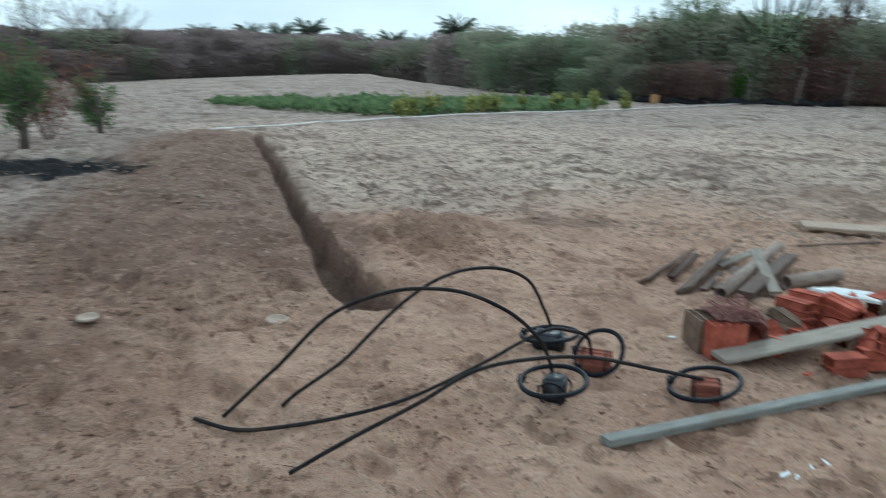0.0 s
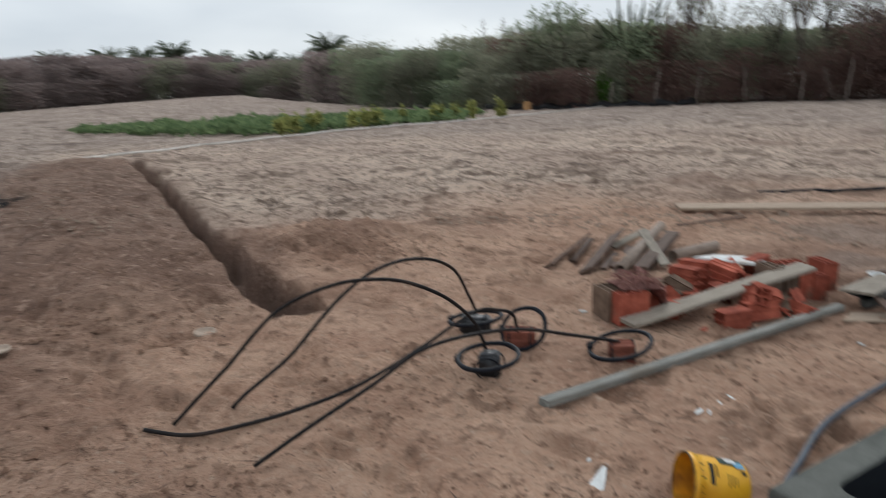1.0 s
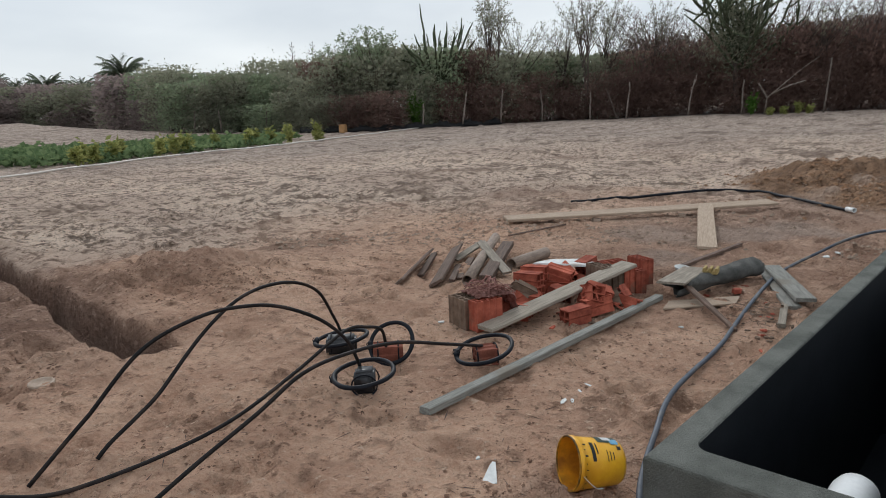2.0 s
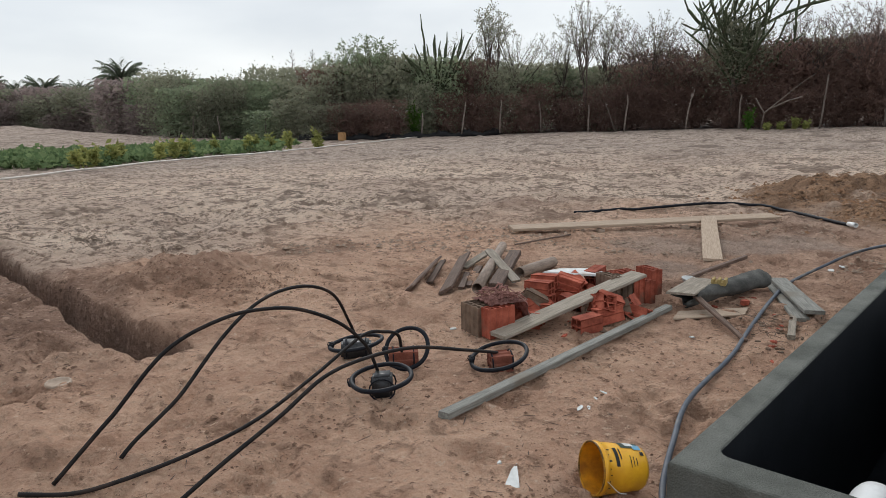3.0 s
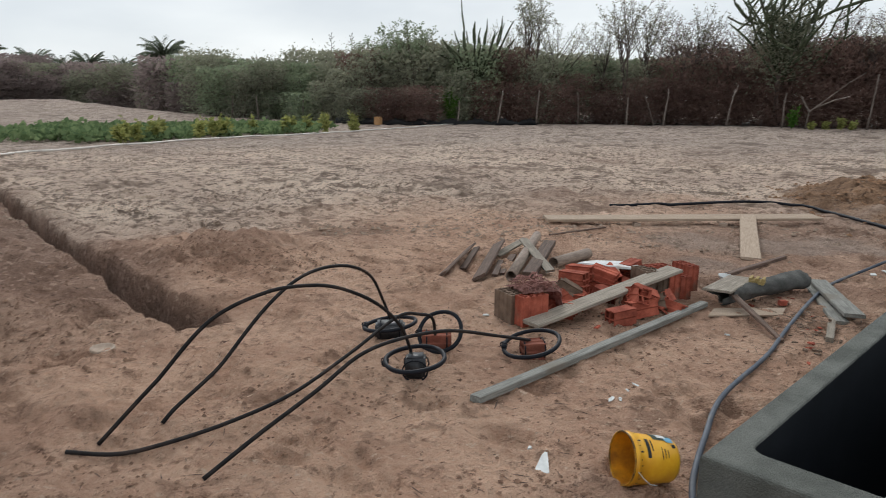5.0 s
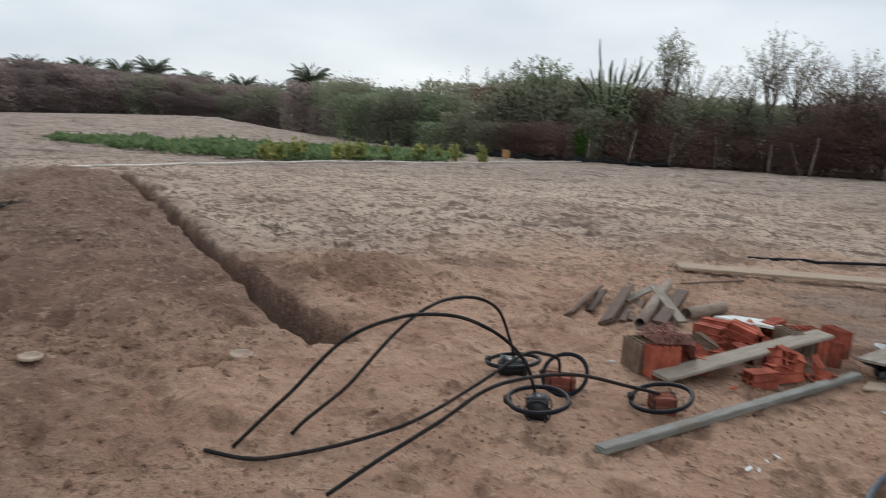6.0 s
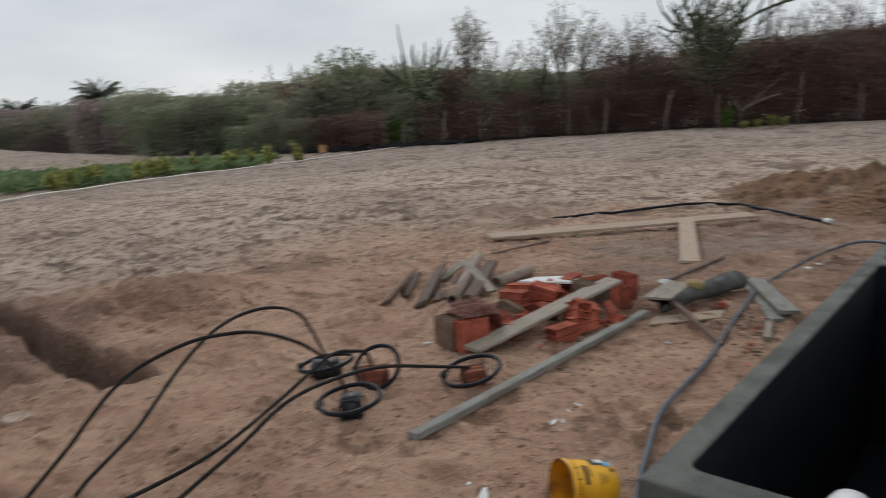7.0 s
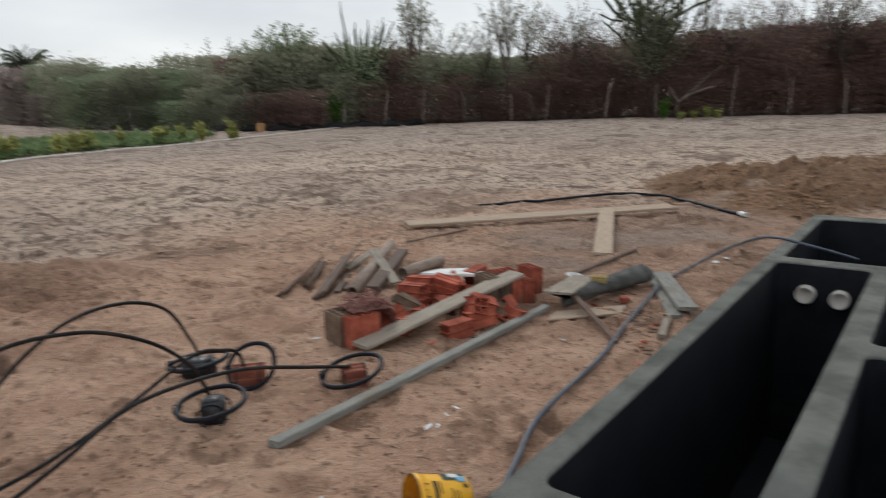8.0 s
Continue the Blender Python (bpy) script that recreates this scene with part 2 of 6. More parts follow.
PALE_A, PALE_B = (0.60, 0.455, 0.365), (0.78, 0.615, 0.49)
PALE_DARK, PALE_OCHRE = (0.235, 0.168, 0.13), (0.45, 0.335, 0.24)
DAMP_A, DAMP_B, DAMP_DARK = (0.52, 0.318, 0.222), (0.72, 0.475, 0.34), (0.29, 0.172, 0.118)
TILL_A, TILL_B = (0.21, 0.126, 0.092), (0.35, 0.222, 0.163)
FRESH_A, FRESH_B = (0.225, 0.132, 0.08), (0.40, 0.245, 0.15)

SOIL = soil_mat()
CLOD = surface("soil_clod", (0.17, 0.10, 0.07), (0.31, 0.195, 0.135), 30, 150, 0.95, 0.1, 0.4)
CLOD_DRY = surface("dry_grey_clod", (0.25, 0.185, 0.14), (0.40, 0.30, 0.23), 20, 90, 0.95, 0.1, 0.4)
CLOD_FRESH = surface("fresh_orange_clod", (0.20, 0.112, 0.066), (0.36, 0.21, 0.125), 20, 90, 0.95, 0.1, 0.4)
CONCRETE = surface("damp_concrete", (0.105, 0.11, 0.098), (0.205, 0.21, 0.19), 4, 130, 0.9, 0.2, 1.0, 0.012, None, 0, (0.125, 0.132, 0.124))
TAR = surface("black_bitumen_paint", (0.0065, 0.0082, 0.011), (0.013, 0.0152, 0.0195), 5, 50, 0.55, 0.2, 0.2, 0.003)
PVC = surface("white_pvc", (0.62, 0.63, 0.63), (0.76, 0.77, 0.77), 9, 70, 0.35, 0.5, 0.05, 0.001)
PVC_DUSTY = surface("dusty_white_pvc", (0.56, 0.51, 0.46), (0.70, 0.66, 0.61), 3, 60, 0.5, 0.4, 0.1, 0.002)
HOSE = surface("black_polyethylene", (0.004, 0.005, 0.009), (0.010, 0.012, 0.018), 14, 80, 0.55, 0.2, 0.1, 0.001)
HOSE_DUSTY = surface("dusty_black_polyethylene", (0.006, 0.0055, 0.0065), (0.022, 0.0175, 0.0165), 18, 80, 0.6, 0.2, 0.1, 0.001, None, 0, (0.035, 0.024, 0.02))
HOSE_GREY = surface("blue_grey_hose", (0.045, 0.060, 0.085), (0.085, 0.10, 0.125), 12, 80, 0.5, 0.4, 0.1, 0.001, None, 0, (0.16, 0.155, 0.145))
CLAY = surface("red_clay_brick", (0.25, 0.058, 0.036), (0.46, 0.125, 0.078), 14, 120, 0.9, 0.2, 0.6, 0.003, None, 0.28, (0.20, 0.105, 0.075))
CLAY_DIRTY = surface("soil_smeared_clay_brick", (0.17, 0.058, 0.040), (0.29, 0.105, 0.072), 16, 110, 0.92, 0.15, 0.5, 0.003, None, 0.1, (0.20, 0.12, 0.085))
CLAY_OLD = surface("weathered_clay_brick", (0.125, 0.086, 0.062), (0.23, 0.16, 0.118), 10, 110, 0.92, 0.2, 0.4, 0.002, None, 0.15, (0.10, 0.08, 0.065))
CLAY_TARRED = surface("tar_smeared_brick", (0.012, 0.013, 0.016), (0.035, 0.036, 0.040), 18, 90, 0.35, 0.5, 0.4, 0.003)
WOOD_GREY = surface("weathered_grey_wood", (0.21, 0.18, 0.145), (0.36, 0.315, 0.26), 6, 40, 0.85, 0.25, 0.5, 0.003, (1.0, 14, 14), 0.12)
WOOD_GREEN = surface("cement_stained_timber", (0.165, 0.163, 0.147), (0.30, 0.295, 0.268), 6, 40, 0.8, 0.25, 0.45, 0.003, (1.0, 14, 14), 0.1, (0.20, 0.18, 0.15))
WOOD_DARK = surface("dark_wet_wood", (0.085, 0.056, 0.043), (0.18, 0.122, 0.096), 6, 40, 0.8, 0.25, 0.5, 0.003, (1.0, 14, 14), 0.2)
WOOD_TAN = surface("tan_board", (0.30, 0.225, 0.165), (0.43, 0.335, 0.255), 6, 40, 0.85, 0.25, 0.5, 0.003, (1.0, 14, 14), 0.12)
TUBE_TAN = surface("clay_dusted_tube", (0.20, 0.15, 0.12), (0.33, 0.26, 0.21), 9, 60, 0.75, 0.3, 0.2, 0.002, (1.0, 6, 6))
FELT = surface("grey_cement_sack", (0.06, 0.06, 0.056), (0.115, 0.112, 0.105), 10, 70, 0.9, 0.2, 0.5, 0.006)
NETTING = surface("brown_red_net_cloth", (0.20, 0.085, 0.07), (0.40, 0.215, 0.185), 40, 220, 0.9, 0.2, 0.8, 0.004)
YELLOW = surface("yellow_bucket_plastic", (0.70, 0.33, 0.012), (0.82, 0.43, 0.02), 7, 60, 0.4, 0.45, 0.05, 0.001, None, 0, (0.55, 0.24, 0.01))
BUCKET_IN = surface("tar_smeared_yellow_plastic", (0.30, 0.11, 0.010), (0.74, 0.31, 0.012), 9, 60, 0.5, 0.4, 0.1, 0.001, None, 0, (0.10, 0.045, 0.015))
INK = surface("black_print", (0.012, 0.012, 0.012), (0.02, 0.02, 0.02), 20, 90, 0.5)
INK_BLUE = surface("blue_print", (0.10, 0.27, 0.42), (0.16, 0.36, 0.5), 20, 90, 0.5)
INK_GREEN = surface("dark_green_print", (0.02, 0.04, 0.03), (0.05, 0.07, 0.05), 20, 90, 0.5)
WHITE = surface("dirty_white_plastic", (0.52, 0.53, 0.52), (0.68, 0.69, 0.68), 12, 80, 0.6, 0.4, 0.1, 0.001, None, 0, (0.45, 0.40, 0.35))
PLASTER = surface("pale_stone", (0.33, 0.25, 0.19), (0.45, 0.36, 0.29), 15, 90, 0.9, 0.2, 0.3, 0.002)
STRAW = surface("pale_notched_wood", (0.30, 0.22, 0.09), (0.42, 0.32, 0.14), 20, 90, 0.85, 0.2, 0.3, 0.002)
OCHRE = surface("ochre_clay_block", (0.36, 0.20, 0.09), (0.46, 0.27, 0.13), 5, 60, 0.9)
SHEET = surface("black_plastic_sheet", (0.008, 0.008, 0.010), (0.018, 0.018, 0.02), 6, 40, 0.5, 0.4, 0.3, 0.01)
BARK = surface("grey_brown_bark", (0.075, 0.058, 0.050), (0.15, 0.12, 0.105), 4, 30, 0.95, 0.15, 0.5, 0.006, None, 0.2)
BARK_PALE = surface("bleached_stake_wood", (0.13, 0.105, 0.09), (0.23, 0.19, 0.165), 5, 30, 0.95, 0.15, 0.4, 0.005, None, 0.25)
TWIG = surface("dry_maroon_twigs", (0.10, 0.066, 0.058), (0.18, 0.125, 0.108), 1.5, 20, 0.95, 0.1, 0.2, 0.003, None, 0.25)
# twigs of the far scrub, with the haze of distance mixed into their grey
TWIG_HAZED = surface("dry_haze_grey_twigs", (0.12, 0.092, 0.088), (0.20, 0.16, 0.15), 1.5, 20, 0.95, 0.1, 0.2, 0.003, None, 0.2)
CACTUS = surface("tree_cactus_skin", (0.05, 0.066, 0.038), (0.10, 0.118, 0.07), 3, 25, 0.85, 0.2, 0.3, 0.005, None, 0.1, (0.07, 0.06, 0.045))
# green and olive are paler than real leaves: aerial haze put into the colour
LEAF_GREEN = leaf_mat("shrub_leaves", (0.205, 0.25, 0.165), (0.31, 0.355, 0.225))
LEAF_DULL = leaf_mat("haze_pale_leaves", (0.24, 0.248, 0.182), (0.35, 0.348, 0.25))
LEAF_DRY = leaf_mat("dry_maroon_leaves", (0.17, 0.107, 0.09), (0.265, 0.172, 0.145))
# dry leaves of the far scrub, greyed and lightened to carry haze
LEAF_HAZEDRY = leaf_mat("dry_haze_grey_leaves", (0.25, 0.198, 0.186), (0.34, 0.275, 0.257))
LEAF_CROP = leaf_mat("vine_leaves", (0.09, 0.14, 0.065), (0.19, 0.25, 0.12))
LEAF_YELLOW = leaf_mat("yellowing_leaves", (0.20, 0.22, 0.07), (0.42, 0.42, 0.16))
LEAF_BRIGHT = leaf_mat("fresh_green_leaves", (0.05, 0.12, 0.02), (0.13, 0.24, 0.05))
LEAF_RUST = leaf_mat("rusty_dry_leaves", (0.20, 0.10, 0.07), (0.33, 0.17, 0.12))
LEAF_PALM = leaf_mat("palm_leaflets", (0.10, 0.125, 0.09), (0.18, 0.205, 0.145))


# ---- the lie of the land ----
# the edge of the scrub: bearing and distance from the place where the walk begins
EYE_XY = (-0.6, -0.2)
AZ = [-6, 0, 10, 16, 21, 26, 30, 35, 40, 45, 50, 55, 60, 65, 70, 73, 77, 81, 92, 100, 107, 118]
DIST = [47, 46, 44.5, 43.5, 43, 43, 44, 43, 43.5, 42, 41, 40, 41.5, 45.5, 48, 56, 74, 80, 73, 64, 64, 60]
GRID = np.random.RandomState(7).rand(8, 256, 256)


def vnoise(x, y, size, layer=0):
    """Smooth noise from -1 to 1, with lumps of that size in metres."""
    x, y = np.asarray(x, float) / size + 91.3, np.asarray(y, float) / size + 47.7
    i, j = np.floor(x).astype(int), np.floor(y).astype(int)
    u, v = x - i, y - j
    u, v = u * u * (3 - 2 * u), v * v * (3 - 2 * v)
    g = GRID[layer % 8]
    a, b = g[i % 256, j % 256], g[(i + 1) % 256, j % 256]
    c, d = g[i % 256, (j + 1) % 256], g[(i + 1) % 256, (j + 1) % 256]
    return 2 * ((a * (1 - u) + b * u) * (1 - v) + (c * (1 - u) + d * u) * v) - 1


def sstep(a, b, v):
    k = np.clip((np.asarray(v, float) - a) / (b - a), 0, 1)
    return k * k * (3 - 2 * k)


def base_height(x, y):
    """The smooth land: a slight fall near the tank, a low rise behind the vegetable bed."""
    r = np.hypot(x - 1.6, y - 2.3)
    k = 1 - sstep(6, 18, r)
    z = -0.03143 * ((x - 1.6) * 0.749 - (y - 2.3) * 0.662) * k
    z = z + 1.30 * np.clip((x + 24) / 34, 0.05, 1) * np.clip((y - 36) / 30, 0, 1) * (1 - np.clip((x - 11.0 - (62 - y) * 0.16) / 6.5, 0, 1))
    return z


TRENCH_Y = [3.55, 3.9, 4.4, 5.0, 5.7, 7.4, 9.9, 14.2, 15.5]
TRENCH_X = [0.46, 0.44, 0.345, 0.29, 0.245, 0.155, 0.05, -0.19, -0.28]
TRENCH_W = [0.18, 0.22, 0.15, 0.125, 0.112, 0.105, 0.105, 0.11, 0.10]


def trench(x, y):
    """How deep a place lies in the trench, from 0 to 1, and how far it lies from the middle line."""
    off = x - np.interp(y, TRENCH_Y, TRENCH_X) + 0.022 * vnoise(x, y, 0.9, 3)
    half = np.interp(y, TRENCH_Y, TRENCH_W)
    d = np.abs(off) - half + 0.022 * vnoise(x, y, 0.3, 5) + 0.012 * vnoise(x, y, 0.11, 6)
    inside = 1 - sstep(-0.07, 0.012, d)
    return inside * sstep(3.62, 4.0, y) * (1 - sstep(14.2, 15.2, y)), off


FOOT = np.random.RandomState(11)
PRINTS = [(FOOT.uniform(-3.5, 8.5), FOOT.uniform(0.6, 9.5), FOOT.uniform(0, 3.14), FOOT.uniform(0.6, 1.25)) for _ in range(640)]
LUMPS = [(1.20, 5.15, 0.72, 0.55, 0.15), (1.55, 4.85, 0.4, 0.35, 0.05), (0.92, 5.6, 0.35, 0.6, 0.08), (9.9, 4.0, 0.9, 0.7, 0.10), (11.0, 4.4, 1.3, 0.8, 0.13), (11.6, 3.5, 1.5, 1.0, 0.16),
         (9.3, 2.5, 0.9, 0.7, 0.15), (10.6, 2.3, 1.4, 0.9, 0.20), (13.2, 2.4, 2.0, 1.3, 0.24), (3.0, 2.52, 0.30, 0.22, 0.06), (-7.5, 27, 2.6, 3.2, 0.9), (-10.5, 24, 2.5, 3.0, 1.0)]


def height(x, y, fine=True):
    x, y = np.atleast_1d(np.asarray(x, float)), np.atleast_1d(np.asarray(y, float))
    r = np.hypot(x + 0.5, y + 0.2)
    z = base_height(x, y)
    near = 1 - sstep(9, 16, r)
    far = sstep(5, 12, r) * (1 - sstep(45, 70, r))
    z = z + 0.016 * vnoise(x, y, 1.3) * near + 0.022 * vnoise(x, y, 0.9, 1) * far + 0.030 * vnoise(x, y, 3.1, 2) * far
    z = z + (0.055 * np.clip(vnoise(x, y, 0.45, 4), -0.1, 1) - 0.05 * np.clip(vnoise(x, y, 0.32, 7), 0.05, 1) + 0.026 * vnoise(x, y, 0.22, 3)) * far * (0.75 + 0.5 * vnoise(x, y, 4.0, 6))
    trampled = far * (0.6 + 0.6 * vnoise(x, y, 5.0, 5)) * (1 - sstep(30, 50, r))
    z = z - trampled * 0.05 * sstep(0.15, 0.45, vnoise(x, y, 0.38, 1) + 0.4 * vnoise(x, y, 0.16, 3)) + trampled * 0.035 * sstep(0.2, 0.5, vnoise(x, y, 0.26, 6))
    if fine:
        rough = 0.6 + 0.4 * vnoise(x, y, 1.7, 6)
        z = z + rough * near * (0.020 * vnoise(x, y, 0.33, 3) + 0.015 * vnoise(x, y, 0.15, 4) + 0.0065 * vnoise(x, y, 0.06, 5))
        trod = near * (0.55 + 0.45 * vnoise(x, y, 0.8, 1))
        z = z - trod * 0.014 * sstep(0.18, 0.50, vnoise(x, y, 0.15, 2) + 0.35 * vnoise(x, y, 0.055, 6))
        z = z - trod * 0.012 * sstep(0.25, 0.60, vnoise(x, y, 0.24, 7) + 0.30 * vnoise(x, y, 0.07, 1))
        z = z + trod * 0.012 * sstep(0.20, 0.55, vnoise(x, y, 0.085, 5) + 0.3 * vnoise(x, y, 0.3, 0))
        for px, py, a, s in PRINTS:
            m = (np.abs(x - px) < 0.25) & (np.abs(y - py) < 0.25)
            if m.any():
                dx, dy = x[m] - px, y[m] - py
                u, v = (dx * math.cos(a) + dy * math.sin(a)) / (0.115 * s), (-dx * math.sin(a) + dy * math.cos(a)) / (0.055 * s)
                q = u * u + v * v
                z[m] += -0.034 * s * np.exp(-q * 1.1) + 0.018 * s * np.exp(-((np.sqrt(q) - 1.5) ** 2) * 4)
    for px, py, sx, sy, h in LUMPS:
        q = ((x - px) / sx) ** 2 + ((y - py) / sy) ** 2
        z = z + h * np.exp(-q) * (1 + 0.35 * vnoise(x, y, 0.3 + sx * 0.2, 2) + 0.35 * vnoise(x, y, 0.35, 5) + 0.34 * vnoise(x, y, 0.18, 1) + 0.24 * vnoise(x, y, 0.09, 4))
    deep, off = trench(x, y)
    span = sstep(3.7, 4.6, y) * (1 - sstep(14.5, 16, y))
    z = z + span * 0.10 * np.exp(-(((off + 0.85) / 0.55) ** 2)) * (1 + 0.5 * vnoise(x, y, 0.4, 1))
    z = z + span * 0.03 * np.exp(-(((off - 0.30) / 0.12) ** 2))
    left = sstep(0.6, -0.8, off) * sstep(1.6, 3.0, y) * (1 - sstep(11, 16, y))
    z = z + left * (0.034 * vnoise(x, y, 0.27, 7) + 0.028 * vnoise(x, y, 0.13, 2) + 0.014 * vnoise(x, y, 0.07, 4))
    z = z - deep * (0.30 + 0.05 * vnoise(x, y, 0.3, 2))
    return z


def gz(x, y):
    return float(height(x, y)[0])


TANK_U, TANK_V = 5.80, 1.62


def in_tank(x, y, margin):
    c, s = math.cos(radians(6.7)), math.sin(radians(6.7))
    u = (x - 1.155) * c + (y - 0.928) * s
    v = (x - 1.155) * s - (y - 0.928) * c
    return (u > margin) & (u < TANK_U - margin) & (v > margin) & (v < TANK_V - margin)


def build_ground():
    """One sheet from underfoot to the horizon, fine where it is near, open where the tank is sunk into it."""
    rr = [0.0, 0.25]
    while rr[-1] < 4000:
        r = rr[-1]
        rr.append(r * (1.0065 if r < 11 else 1.011 if r < 50 else 1.10) + (0.006 if r < 2 else 0))
    rr = np.array([0.004] + rr[1:])
    th = np.radians(np.concatenate([np.arange(0, 118, 0.21), np.arange(118, 330, 4.0), np.arange(330, 360, 0.5)]))
    n, k = len(rr), len(th)
    R, T = np.meshgrid(rr, th, indexing="ij")
    X, Y = (-0.5 + R * np.cos(T)).ravel(), (-0.2 + R * np.sin(T)).ravel()
    Z = height(X, Y)
    i, j = np.meshgrid(np.arange(n - 1), np.arange(k), indexing="ij")
    j2 = (j + 1) % k
    F = np.stack([i * k + j, (i + 1) * k + j, (i + 1) * k + j2, i * k + j2], -1).reshape(-1, 4)
    hole = in_tank(X, Y, 0.012)
    F = F[~hole[F].all(1)]
    low = in_tank(X, Y, 0.10)
    Z[low] = np.minimum(Z[low], -1.3)
    me = bpy.data.meshes.new("ground")
    me.vertices.add(len(X))
    me.vertices.foreach_set("co", np.stack([X, Y, Z], -1).ravel())
    me.loops.add(F.size)
    me.loops.foreach_set("vertex_index", F.ravel().astype(np.int32))
    me.polygons.add(len(F))
    me.polygons.foreach_set("loop_start", np.arange(0, F.size, 4, dtype=np.int32))
    me.update(calc_edges=True)
    me.polygons.foreach_set("use_smooth", np.ones(len(F), bool))
    rad = np.hypot(X + 0.5, Y + 0.2)
    wob = 1.1 * vnoise(X, Y, 2.3, 1) + 0.5 * vnoise(X, Y, 0.7, 2)
    damp = 1 - sstep(4.6, 8.2, rad + wob - 0.12 * X - 0.38 * np.clip(X - 2.0, 0, 6))
    deep, off = trench(X, Y)
    span = sstep(3.2, 4.6, Y) * (1 - sstep(14.6, 16.5, Y))
    till = np.clip(span * (1 - sstep(1.0, 1.6, np.abs(off + 1.05) + 0.2 * wob)) * 0.85 + deep, 0, 1)
    till = np.maximum(till, 0.72 * sstep(0.2, -1.2, X + 0.4 * wob) * (1 - sstep(7.5, 11, Y)) * (1 - 0.85 * sstep(-1.5, -2.5, X + 0.4 * wob) * sstep(3.5, 5.0, Y)))
    till = np.maximum(till, 0.38 * sstep(0.3, 0.8, np.exp(-((X - 1.15) / 0.8) ** 2 - ((Y - 5.2) / 0.55) ** 2) + 0.15 * wob))
    wet = np.exp(-((X - 1.0) / 0.8) ** 2 - ((Y - 1.15) / 0.3) ** 2)
    till = np.maximum(till, 0.4 * sstep(0.25, 0.8, wet + 0.2 * wob))
    mud = np.exp(-((X - 6.5) / 4.4) ** 2 - ((Y - 2.8) / 2.1) ** 2)
    till = np.maximum(till, 0.46 * sstep(0.25, 0.9, mud + 0.12 * wob))
    az = np.degrees(np.arctan2(Y + 0.2, X + 0.6))
    # scrub floor: leaf litter, with the shade of the bushes painted into it
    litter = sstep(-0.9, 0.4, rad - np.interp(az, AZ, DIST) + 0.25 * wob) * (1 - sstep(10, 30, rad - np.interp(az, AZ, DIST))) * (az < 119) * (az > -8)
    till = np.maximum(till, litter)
    # darker trampled tracks across the field
    for r0, a0, a1, w in ((16.3, 27, 44, 0.55), (17.6, 30, 38, 0.4), (13.6, 40, 52, 0.3), (10.6, 37, 46, 0.9), (20.5, 24, 34, 0.4), (8.6, 42, 47, 0.5)):
        track = np.exp(-((rad + 0.35 * wob - r0) / w) ** 2) * sstep(a0 - 2, a0 + 2, az) * (1 - sstep(a1 - 2, a1 + 2, az))
        till = np.maximum(till, 0.62 * track * np.clip(0.55 + 0.9 * vnoise(X, Y, 0.5, 4), 0, 1))
    fresh = np.zeros_like(X)
    for px, py, sx, sy, h in LUMPS[3:9] + LUMPS[10:]:
        fresh = np.maximum(fresh, np.exp(-(((X - px) / sx) ** 2 + ((Y - py) / sy) ** 2) * 0.8))
    fresh = 0.95 * sstep(0.25, 0.62, fresh + 0.14 * wob)
    burnt = np.exp(-((X + 2.75) / 1.25) ** 2 - ((Y - 9.4) / 1.05) ** 2)
    burnt = sstep(0.35, 0.6, burnt + 0.13 * vnoise(X, Y, 0.5, 5) + 0.06 * vnoise(X, Y, 0.15, 3))
    ca = me.color_attributes.new("soil", "FLOAT_COLOR", "POINT")
    # the charcoal channel also blackens the scrub floor to paint its shade
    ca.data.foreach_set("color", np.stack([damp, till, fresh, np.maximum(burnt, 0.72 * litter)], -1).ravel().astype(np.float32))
    # greyer far out, and left of the tilled strip
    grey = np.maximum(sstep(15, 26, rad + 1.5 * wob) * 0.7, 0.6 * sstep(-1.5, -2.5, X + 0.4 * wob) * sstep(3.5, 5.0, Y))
    cement = np.zeros_like(X)
    for px, py, sx in ((5.5, 3.7, 0.6), (6.2, 3.1, 0.5), (6.9, 2.7, 0.45), (4.6, 3.0, 0.35)):
        cement = np.maximum(cement, np.exp(-((X - px) ** 2 + (Y - py) ** 2) / sx ** 2))
    cement = 0.32 * sstep(0.25, 0.8, cement + 0.2 * wob)
    ca = me.color_attributes.new("soil_tone", "FLOAT_COLOR", "POINT")
    ca.data.foreach_set("color", np.stack([grey, deep, cement, deep * 0 + 1], -1).ravel().astype(np.float32))
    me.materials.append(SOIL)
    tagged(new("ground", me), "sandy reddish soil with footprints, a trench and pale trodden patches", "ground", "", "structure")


build_ground()


# ---- mesh helpers ----
def part(name, bm, material, parent=None, label="", smooth=False):
    me = bpy.data.meshes.new(name)
    bm.to_mesh(me)
    bm.free()
    for m in material if isinstance(material, (list, tuple)) else (material,):
        me.materials.append(m)
    if smooth:
        me.polygons.foreach_set("use_smooth", [True] * len(me.polygons))
    ob = new(name, me)
    ob.parent = parent
    if label:
        ob["label"] = label
    return ob


def raw_part(name, verts, faces, material, parent=None, label="", smooth=False):
    me = bpy.data.meshes.new(name)
    me.from_pydata(verts, [], faces)
    me.materials.append(material)
    if smooth:
        me.polygons.foreach_set("use_smooth", [True] * len(me.polygons))
    ob = new(name, me)
    ob.parent = parent
    if label:
        ob["label"] = label
    return ob


def thing(name, m, label, category, group=""):
    ob = new(name)
    ob.empty_display_size = 0.1
    ob.matrix_world = m
    return tagged(ob, label, category, group)


